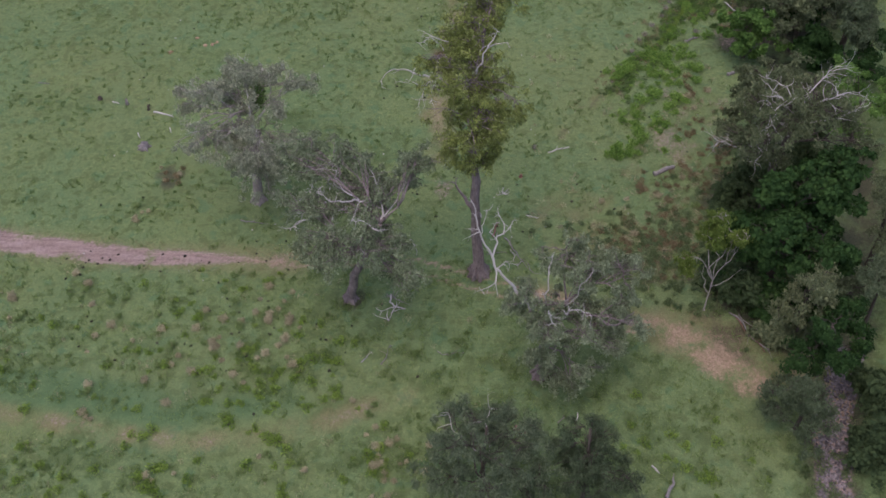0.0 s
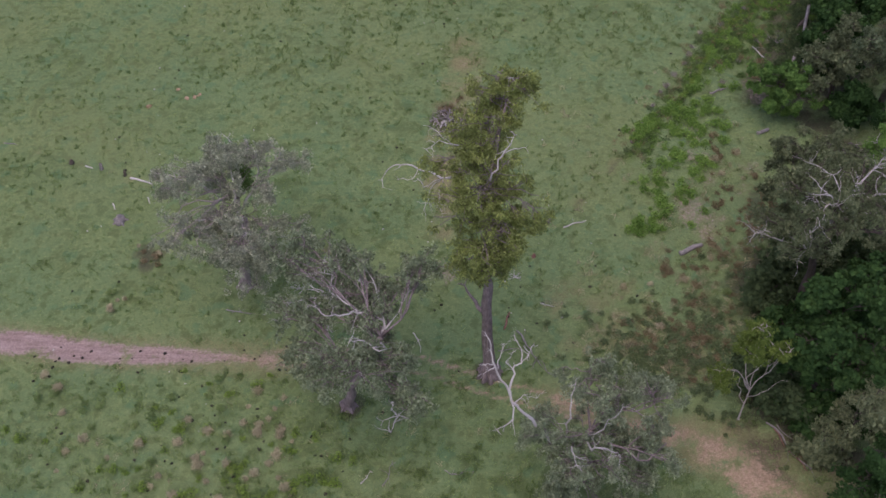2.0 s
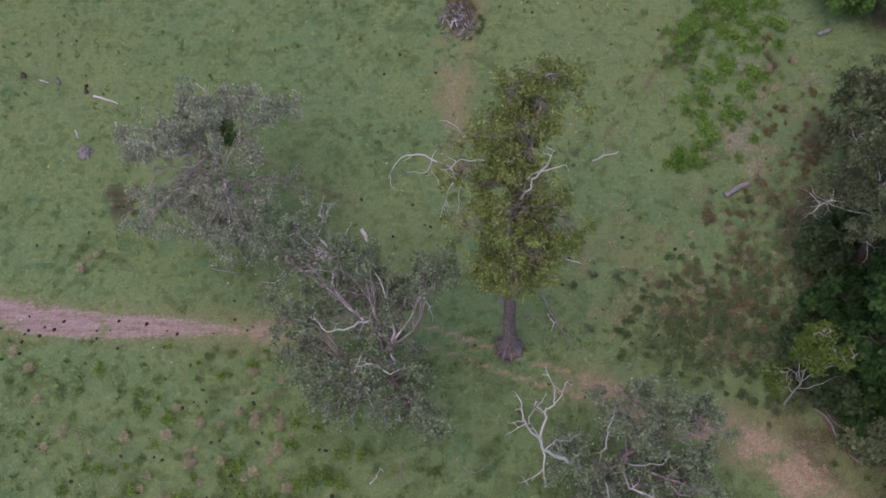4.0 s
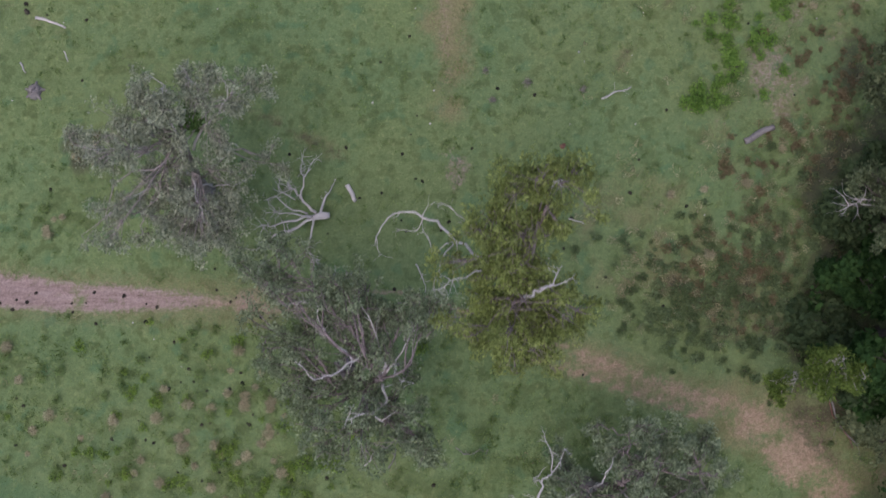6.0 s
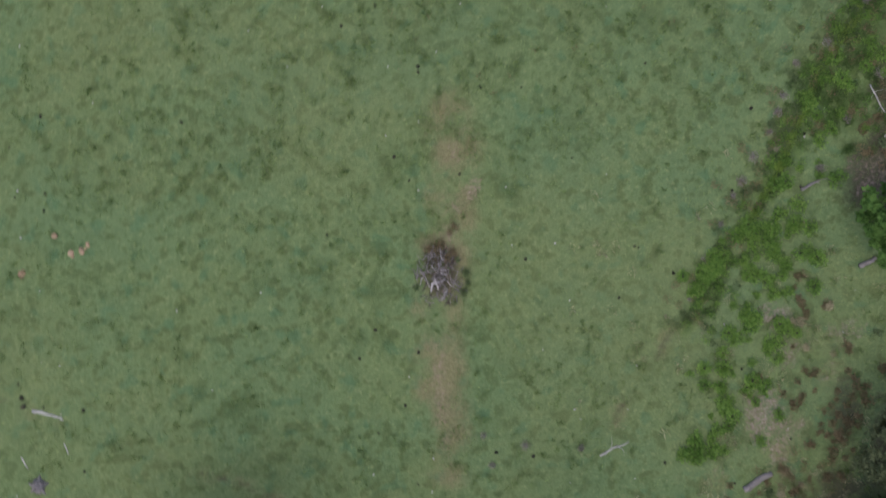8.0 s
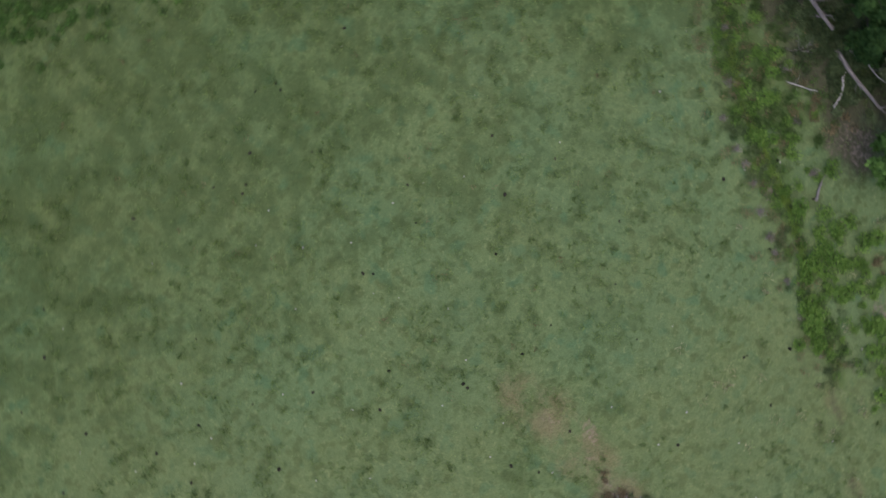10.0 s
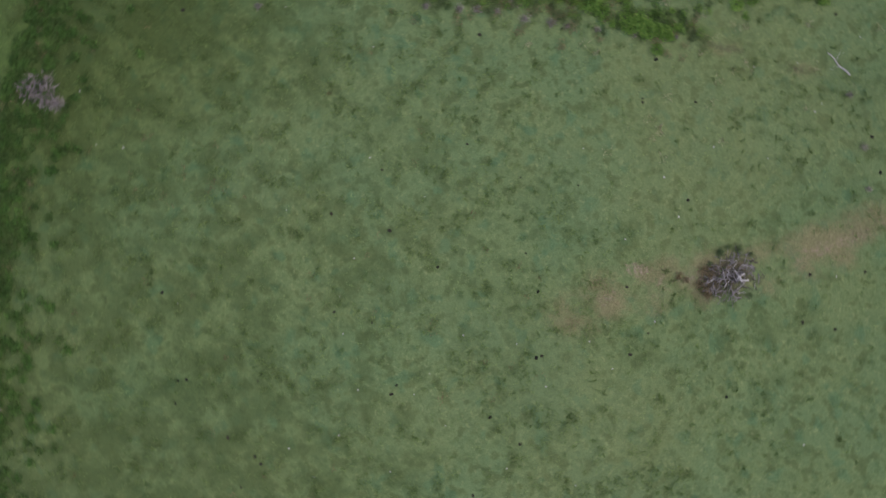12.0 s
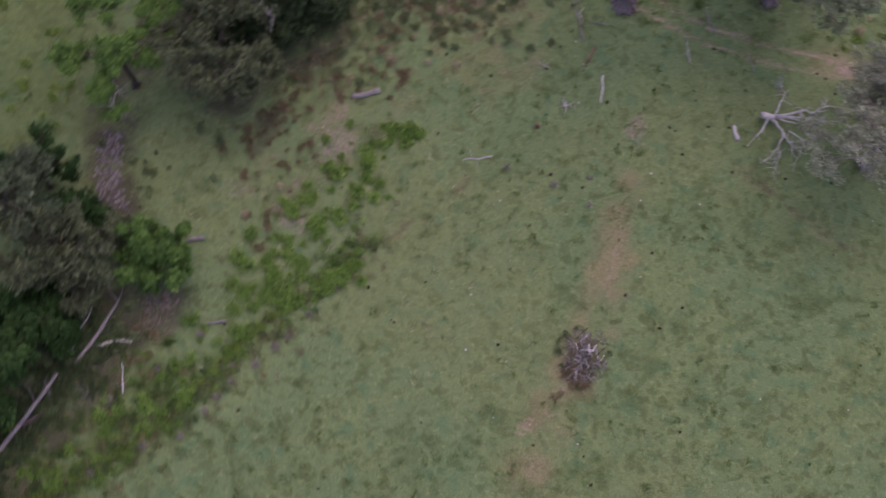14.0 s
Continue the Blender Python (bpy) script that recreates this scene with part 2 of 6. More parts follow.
def bow(a, b, rise, rng, wobble, count=6):
    """A crooked line from a to b that bows upwards by rise."""
    a, b = Vector(a), Vector(b)
    sway = [(k, Vector((rng.gauss(0, 1), rng.gauss(0, 1), rng.gauss(0, 0.6))) * wobble * 1.3 / k**0.7) for k in (1, 2, 3)]
    out = []
    for i in range(count + 1):
        f = i / count
        p = a.lerp(b, f) + Vector((0, 0, rise * math.sin(math.pi * f)))
        for k, push in sway:
            p += push * math.sin(k * math.pi * f)
        out.append(p)
    return out


def branching(wood, start, way, length, radius, depth, rng, spread=0.7, gravity=0.0, sides=5):
    """A bare crooked limb that forks."""
    points, p, d = [Vector(start)], Vector(start), Vector(way).normalized()
    steps = 4
    for _ in range(steps):
        d = (d + Vector((rng.gauss(0, 0.22), rng.gauss(0, 0.22), rng.gauss(0, 0.18) - gravity))).normalized()
        p = p + d * length / steps
        points.append(p.copy())
    radii = [radius * (1 - 0.55 * i / steps) for i in range(steps + 1)]
    if depth == 0:
        radii[-1] = radius * 0.15
    wood.tube(points, radii, sides)
    if depth > 0:
        for k in range(rng.choice((2, 2, 3))):
            at = points[-1] if k < 2 else points[2]
            turn = Vector((rng.gauss(0, 1), rng.gauss(0, 1), rng.gauss(0, 0.7))).normalized()
            branching(wood, at, d + turn * spread, length * rng.uniform(0.55, 0.85), radii[-1 if k < 2 else 2] * rng.uniform(0.6, 0.9), depth - 1, rng, spread, gravity, max(4, sides - 1))


def unit(v):
    return v / (np.linalg.norm(v, axis=1)[:, None] + 1e-9)


def ball(count, rng):
    """Places spread through a ball of radius one."""
    return unit(rng.normal(size=(count, 3))) * rng.random((count, 1)) ** 0.42


def leaves(centres, length, width, droop, rng, facing=None, hang=False):
    """Small folded leaf sprays at the given places, turned roughly the way they face, or hanging edge-on to the sky: verts and quads."""
    n = len(centres)
    d = unit(rng.normal(size=(n, 3)) * (0.7 if hang else 1) + np.array((0, 0, -0.75 if hang else -droop)))
    if facing is None or hang:
        s = unit(np.cross(d, rng.normal(size=(n, 3))))
    else:
        face = unit(unit(facing) + 0.5 * rng.normal(size=(n, 3)))
        d = unit(d - face * np.sum(d * face, axis=1)[:, None])
        s = np.cross(face, d)
    up = np.cross(d, s)
    size = rng.uniform(0.6, 1.35, (n, 1))
    half = centres + d * length * size * 0.45
    verts = np.stack((centres, half + s * width * size + up * width * 0.25, centres + d * length * size, half - s * width * size + up * width * 0.25), 1)
    return verts.reshape(-1, 3), np.arange(4 * n).reshape(-1, 4)


def vnoise(x, y, seed=0):
    """Smooth value noise between 0 and 1 on arrays."""
    x, y = np.asarray(x, float), np.asarray(y, float)
    xi, yi = np.floor(x).astype(np.int64), np.floor(y).astype(np.int64)
    fx, fy = x - xi, y - yi
    fx, fy = fx * fx * (3 - 2 * fx), fy * fy * (3 - 2 * fy)

    def lattice(i, j):
        h = (i * 374761393 + j * 668265263 + seed * 974634777) & 0xFFFFFFFF
        h = ((h ^ (h >> 13)) * 1274126177) & 0xFFFFFFFF
        return ((h ^ (h >> 16)) & 0xFFFF) / 65535.0

    top = lattice(xi, yi) * (1 - fx) + lattice(xi + 1, yi) * fx
    low = lattice(xi, yi + 1) * (1 - fx) + lattice(xi + 1, yi + 1) * fx
    return top * (1 - fy) + low * fy


def fbm(x, y, seed=0, octaves=3):
    total, weight = 0.0, 0.0
    for k in range(octaves):
        total = total + vnoise(x * 2**k, y * 2**k, seed + k) * 0.55**k
        weight += 0.55**k
    return total / weight


def away(x, y, line):
    """The distance to a line of places."""
    x, y = np.asarray(x, float), np.asarray(y, float)
    best = np.full(x.shape, 1e9)
    for (ax, ay), (bx, by) in zip(line[:-1], line[1:]):
        dx, dy = bx - ax, by - ay
        f = np.clip(((x - ax) * dx + (y - ay) * dy) / (dx * dx + dy * dy), 0, 1)
        best = np.minimum(best, np.hypot(x - ax - f * dx, y - ay - f * dy))
    return best


def near(x, y, line, half, soft):
    """One on a line's strip, falling to nothing over soft metres past its half width."""
    return np.clip(1 - (away(x, y, line) - half) / soft, 0, 1)


# ---- the lie of the land ----
TRACK = [(-90, 77.6), (-62, 74.2), (-42, 71.4), (-36, 70.1), (-28, 68.9), (-20, 68.5), (-13.6, 68.0)]
WHEELS = [(-15, 68.1), (-11.5, 68.3), (-7.0, 68.15), (-2.9, 67.65), (2.4, 65.4), (8.2, 63.35), (11.7, 61.9), (14.2, 61.0), (17, 59.9)]
BARE = [(8.5, 63.6), (12, 62.4), (15.5, 61.2), (20, 59), (23, 56.6), (26, 53.6)]
BARE_ARM = [(20, 59.4), (25, 57.6), (30, 55.6)]
OLD_TRACK = [(-60, 58), (-36.7, 52), (-31.7, 50.8), (-24.4, 49.1), (-17.5, 48.5), (-12.1, 49.5), (-6.6, 51.6), (-2.9, 52.9)]
PAD = [(-0.3, 83), (-0.3, 89.7), (0.2, 93.4), (1, 97.5), (2.3, 103.7), (2.8, 109)]
CREEK = [(28.5, 30), (30.4, 43), (31.2, 47), (31.8, 50.2), (33.4, 53.5), (34.9, 56.5), (36.5, 62), (40, 72), (42.5, 82), (41.8, 88), (40.4, 92.5), (37.8, 95.2), (38.6, 98.5), (43, 104), (50, 111), (62, 122)]
FENCE = [(17.4, 91.2), (21.6, 97.8), (24.8, 102.2), (28.6, 109.5), (32.7, 114.5), (36.5, 117.5), (44.5, 131.8)]
FAR_FENCE = [(45.4, 134.2), (34.3, 142.0), (25.4, 148.1), (14.3, 152.1), (5.3, 156.1), (-11, 162.6)]
OLD_FENCES = ([(-60, 101), (-44, 95), (-33.4, 90.9), (-25, 87), (-14.3, 82), (-7.9, 78.6)], [(17.4, 91.2), (12.5, 85.2), (8, 79.2)])
LITTER_SHADE = [(27, 59), (29, 60), (28.5, 66), (29, 75), (30, 68), (30, 61), (32, 60), (34, 72), (34, 80)]
UPPER_LITTER_SHADE = [(35.5, 101), (37.4, 105), (40.4, 113), (43, 121)]
ROUGH = [(24.5, 96), (29.5, 104), (34.5, 111), (39, 117), (47, 129)]
SCRUB = [(13, 71), (17, 70.5), (21, 68), (24, 70), (25, 76)]


def rounded(line):
    """The same line with its corners cut twice."""
    for _ in range(2):
        out = [line[0]]
        for (ax, ay), (bx, by) in zip(line[:-1], line[1:]):
            out += [(ax * 0.75 + bx * 0.25, ay * 0.75 + by * 0.25), (ax * 0.25 + bx * 0.75, ay * 0.25 + by * 0.75)]
        line = out + [line[-1]]
    return line


TRACK, WHEELS, BARE, OLD_TRACK, PAD, CREEK = [rounded(a) for a in (TRACK, WHEELS, BARE, OLD_TRACK, PAD, CREEK)]


def height(x, y):
    x, y = np.asarray(x, float), np.asarray(y, float)
    h = 0.5 * (fbm(x / 16, y / 16, 11, 3) - 0.5) + 0.12 * (fbm(x / 2.2, y / 2.2, 12, 2) - 0.5)
    h -= 0.8 * np.clip(1 - away(x, y, CREEK) / 3.2, 0, 1) ** 0.7
    h -= 0.10 * near(x, y, WHEELS, 0.8, 0.5) + 0.08 * near(x, y, TRACK, 1.1, 0.6)
    h += 0.15 * near(x, y, FENCE, 0.5, 1.0)
    for line in OLD_FENCES:
        h -= 0.10 * near(x, y, line, 0.15, 0.6)
    return h


def ground_z(x, y):
    return float(height(np.array([x]), np.array([y]))[0])


def axis_lines(low, high, step_size):
    inner = np.arange(low, high + step_size / 2, step_size)
    outer = [6, 16, 34, 70, 150, 320, 700, 1500, 3000]
    return np.concatenate(([low - o for o in outer[::-1]], inner, [high + o for o in outer]))


def build_ground():
    gx, gy = axis_lines(-66, 66, 0.52), axis_lines(26, 168, 0.52)
    nx, ny = len(gx), len(gy)
    x, y = [a.ravel() for a in np.meshgrid(gx, gy)]
    inside = (np.abs(x) < 80) & (y > 10) & (y < 180)
    z = np.where(inside, height(x, y), 0.0)
    i, j = [a.ravel() for a in np.meshgrid(np.arange(nx - 1), np.arange(ny - 1))]
    a = j * nx + i
    me = mesh_of("ground", np.stack((x, y, z), 1), np.stack((a, a + 1, a + 1 + nx, a + nx), 1), PASTURE, True)
    ragged = fbm(x / 1.6, y / 1.6, 31, 3) - 0.5
    blot = fbm(x / 4.5, y / 4.5, 33, 3)
    # bare soil
    half = np.interp(x, (-60, -32, -24, -15), (0.75, 0.75, 0.35, -0.25))
    soil = np.clip(1 - (away(x, y, TRACK) - half) / 1.1, 0, 1) * np.clip(0.9 + 1.6 * ragged, 0, 1)
    # low kerbs of grass between the wheel lines of the track
    soil *= 1 - 0.35 * np.clip(1 - np.abs(away(x, y, TRACK) - 0.1) / 0.35, 0, 1) * np.clip(4 * ragged, 0, 1)
    rut = np.abs(away(x, y, WHEELS) - 0.75)
    soil = np.maximum(soil, np.clip(1 - (rut - 0.12) / 0.42, 0, 1) * np.clip(0.66 + 0.6 * ragged, 0, 0.7))
    soil = np.maximum(soil, np.clip(1 - (away(x, y, BARE) - np.interp(x, (9, 18, 22, 26), (-0.1, 0.3, 1.3, 1.2))) / 1.5, 0, 1) * np.clip(0.55 + 1.2 * ragged, 0, 0.7))
    soil = np.maximum(soil, near(x, y, BARE_ARM, 0.9, 1.5) * np.clip(0.36 + ragged, 0, 0.6))
    soil = np.maximum(soil, near(x, y, PAD, 0.2, 1.3) * np.clip(-0.06 + 0.75 * blot + 1.1 * ragged, 0, 0.43))
    soil = np.maximum(soil, near(x, y, OLD_TRACK, 0.2, 1.2) * np.clip(0.05 + 0.5 * blot + 0.9 * ragged, 0, 0.45))
    for px, py, r, v in ((0.4, 77.6, 1.0, 0.52), (0.8, 76.6, 0.5, 0.42), (20.6, 81.0, 1.0, 0.5), (24.6, 91.2, 0.9, 0.5), (23.2, 98.6, 0.5, 0.5), (26.2, 103.4, 0.6, 0.5), (8.2, 78.6, 0.3, 0.6), (22.5, 82, 1.3, 0.45), (23.5, 84.5, 1.5, 0.5), (26, 88, 1.6, 0.45), (30.5, 90.5, 1.5, 0.4), (33.5, 99.8, 1.2, 0.45), (31.5, 102, 1.2, 0.4), (3.6, 103, 0.9, 0.5)):
        soil = np.maximum(soil, v * np.clip(1.15 - np.hypot(x - px, y - py) / r * 0.6 + 3.2 * ragged, 0, 1))
    soil = np.maximum(soil, 0.7 * near(x, y, CREEK, 1.2, 0.7) * np.clip(1.6 - np.abs(y - 47) / 9, 0, 1))
    soil = np.maximum(soil, near(x, y, CREEK, 0.8, 1.0) * np.clip(1.5 - np.abs(y - 90 + 2 * ragged) / 3, 0, 1) * np.clip(0.2 + 1.2 * ragged, 0, 0.6))
    # thin straw-coloured grass
    dry = near(x, y, TRACK, 1.2, 2.4) * 0.62
    dry = np.maximum(dry, near(x, y, PAD, 0.9, 2.8) * (0.66 + 1.3 * ragged))
    dry = np.maximum(dry, near(x, y, [(12, 71), (18, 69.5), (23, 67)], 2.0, 3.0) * (0.5 + 1.2 * ragged))
    dry = np.maximum(dry, near(x, y, OLD_TRACK, 0.5, 1.6) * (0.62 + 0.9 * ragged))
    dry = np.maximum(dry, near(x, y, BARE, 0.9, 2.2) * (0.62 + 0.5 * ragged))
    dry = np.maximum(dry, near(x, y, BARE_ARM, 2.2, 2.2) * (0.72 + 0.6 * ragged))
    dry = np.maximum(dry, near(x, y, [(10, 73), (17, 76), (23, 82), (27, 88)], 1.5, 4) * (0.4 + 0.9 * ragged))
    dry = np.maximum(dry, np.clip(0.8 * (blot - 0.55), 0, 0.25))
    # litter below the trees, spread further to darken ground in their shade
    litter = near(x, y, LITTER_SHADE, 3.0, 3.5) * np.clip(0.7 + 1.3 * ragged, 0, 1)
    litter = np.maximum(litter, near(x, y, UPPER_LITTER_SHADE, 3.6, 3.4) * np.clip(0.7 + 1.3 * ragged, 0, 1))
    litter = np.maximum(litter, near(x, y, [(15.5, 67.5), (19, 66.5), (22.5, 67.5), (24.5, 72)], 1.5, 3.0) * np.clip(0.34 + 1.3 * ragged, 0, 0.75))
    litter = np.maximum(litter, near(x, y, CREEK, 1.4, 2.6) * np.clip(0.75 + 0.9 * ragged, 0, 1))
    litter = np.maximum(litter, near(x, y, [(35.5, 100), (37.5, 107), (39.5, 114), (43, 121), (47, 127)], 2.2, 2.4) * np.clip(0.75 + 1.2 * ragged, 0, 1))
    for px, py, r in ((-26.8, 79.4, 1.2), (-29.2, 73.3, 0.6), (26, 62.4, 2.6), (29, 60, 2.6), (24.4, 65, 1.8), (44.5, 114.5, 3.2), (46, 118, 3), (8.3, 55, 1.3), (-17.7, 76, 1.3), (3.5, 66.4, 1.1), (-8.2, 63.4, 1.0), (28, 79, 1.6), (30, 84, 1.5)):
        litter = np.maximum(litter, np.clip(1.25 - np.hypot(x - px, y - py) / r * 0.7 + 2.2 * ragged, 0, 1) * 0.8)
    litter = np.maximum(litter, 0.8 * np.clip(1.5 - np.hypot((x - 0.6) / 1.5, (y - 97.2) / 2.5) + 0.9 * ragged, 0, 1))
    # the worn lines of vanished fences
    for line in OLD_FENCES:
        litter = np.maximum(litter, near(x, y, line, 0.12, 0.55) * np.clip(0.42 + 1.1 * ragged, 0, 0.75))
        dry = np.maximum(dry, near(x, y, line, 0.5, 1.0) * np.clip(0.3 + 1.2 * ragged, 0, 0.6))
    # growth
    far = np.clip((y + 0.35 * x - 112) / 26, 0, 1)
    tuss = np.clip((fbm(x / 1.1, y / 1.1, 51, 3) - 0.5) * 1.9 + (fbm(x / 7, y / 7, 52, 2) - 0.5) * 0.5 + 0.22 + 0.5 * far + 0.22 * np.clip((66 - y) / 6, 0, 1), 0, 1)
    lush = np.clip(near(x, y, [(a + 0.9, b - 0.5) for a, b in FENCE], 0.6, 1.2) * np.clip(0.5 + 1.6 * ragged, 0, 1) + near(x, y, FAR_FENCE, 2.6, 1.5) * np.clip(0.6 + ragged, 0, 1), 0, 1)
    lush = np.maximum(lush, near(x, y, [(20, 88), (24.5, 94.5), (28, 101), (33, 109)], 2.0, 3.0) * np.clip(-0.12 + 1.3 * ragged, 0, 1))
    lush = np.maximum(lush, near(x, y, ROUGH[1:], 2.0, 2.0) * np.clip(0.65 + 1.5 * ragged, 0, 1))
    lush = np.maximum(lush, near(x, y, [(34.5, 86), (37.5, 92)], 1.5, 3) * 0.3)
    lush = np.maximum(lush, near(x, y, [(30, 40), (36, 47), (40, 60), (46, 75)], 1.5, 4) * 0.4)
    damp = np.maximum(near(x, y, [(-45, 56), (-33, 54), (-22, 51.8), (-13, 53)], 1.0, 2.4) * np.clip(blot * 1.6, 0, 1), 0.45 * np.clip(1.2 - np.hypot(x + 4, y - 71) / 14, 0, 1))
    damp = np.maximum(damp, np.clip(1.6 * (fbm(x / 9, y / 9, 57, 2) - 0.5), 0, 0.4))
    ochre = np.maximum(near(x, y, BARE, 5, 3), near(x, y, BARE_ARM, 4, 3))
    ochre = np.maximum(ochre, np.maximum(0.5 * near(x, y, PAD, 2, 2), 0.6 * near(x, y, WHEELS, 2, 2)))
    rank = np.clip((0.9 * x + 0.5 * (y - 100) - 30) / 16, 0, 1) * np.clip((y - 112) / 8, 0, 1) * inside
    # the far end of the paddock is darker
    rank = np.maximum(rank, 0.55 * np.clip((y + 12 * (blot - 0.5) - 120) / 24, 0, 1) * inside)
    # taller grass past the creek
    rank = np.maximum(rank, 0.7 * np.clip((x - 44 + 3 * ragged) / 4, 0, 1) * np.clip((98 - y) / 5, 0, 1) * np.clip((y - 58 + 12 * ragged) / 14, 0, 1) * inside)
    # everything fades into plain pasture towards the edge of the finely laid ground
    inside = np.clip((66 - np.abs(x) + 6 * ragged) / 14, 0, 1) * np.clip((y - 27 + 6 * ragged) / 9, 0, 1) * np.clip((166 - y + 6 * ragged) / 12, 0, 1)
    rank, ochre = rank * inside, ochre * inside
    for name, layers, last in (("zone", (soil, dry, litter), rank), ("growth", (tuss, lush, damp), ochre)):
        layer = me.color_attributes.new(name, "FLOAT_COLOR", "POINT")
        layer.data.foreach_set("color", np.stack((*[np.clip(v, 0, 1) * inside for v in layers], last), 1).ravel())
    return tagged(new("ground", me), "flat green cattle pasture with worn dirt tracks", "ground", kind="structure")


build_ground()


# ---- trees ----
def bare_limb(wood, a, b, r, forks, reach, rng):
    """A crooked dead limb from a to b that forks along its outer half."""
    a, b = Vector(a), Vector(b)
    span = (b - a).length
    sway = [(k, rng.uniform(0, math.tau), Vector((rng.gauss(0, 1), rng.gauss(0, 1), rng.gauss(0, 0.7))) * 0.055 * span / k**0.8) for k in (1, 2, 3, 5)]
    line = []
    for i in range(10):
        f = i / 9
        p = a.lerp(b, f) + Vector((0, 0, 0.05 * span * math.sin(math.pi * f)))
        for k, turn, push in sway:
            p += push * (math.sin(k * math.pi * f + turn) - math.sin(turn)) * min(1, 2.5 * (1 - f) + 0.2)
        line.append(p)
    wood.tube(line, [r * (1 - 0.072 * i) for i in range(10)], 7, 0.12, rng)
    way = (b - a).normalized()
    for k in range(forks):
        at = line[9] if k < 2 else line[rng.choice((3, 4, 5, 6, 7, 8))]
        side = Vector((rng.gauss(0, 1), rng.gauss(0, 1), rng.gauss(0.1, 0.8))).normalized()
        branching(wood, at, way * 0.5 + side * 0.9, reach * rng.uniform(0.4, 1.0), r * rng.uniform(0.3, 0.5), 2 if r > 0.09 else 1, rng, 0.8)


def bent_limb(wood, bends, r, forks, reach, rng):
    """A dead limb that bends at the given places and carries short crooked twigs."""
    line = [bends[0]]
    for a, b in zip(bends[:-1], bends[1:]):
        span = (b - a).length
        for f in (0.33, 0.67):
            line.append(a.lerp(b, f) + Vector((rng.gauss(0, 1), rng.gauss(0, 1), rng.gauss(0, 1))) * 0.05 * span)
        line.append(b)
    n = len(line)
    wood.tube(line, [max(r * (1 - 0.78 * i / (n - 1)), 0.02) for i in range(n)], 7, 0.1, rng)
    for k in range(forks):
        i = n - 1 if k < 2 else rng.randrange(n // 3, n)
        way = (line[i] - line[i - 1]).normalized() * 0.6 + Vector((rng.gauss(0, 1), rng.gauss(0, 1), rng.gauss(0.1, 0.8))).normalized() * 0.9
        branching(wood, line[i], way, reach * rng.uniform(0.35, 1.0), max(r * 0.34, 0.022), 1, rng, 0.8, 0.0, 4)


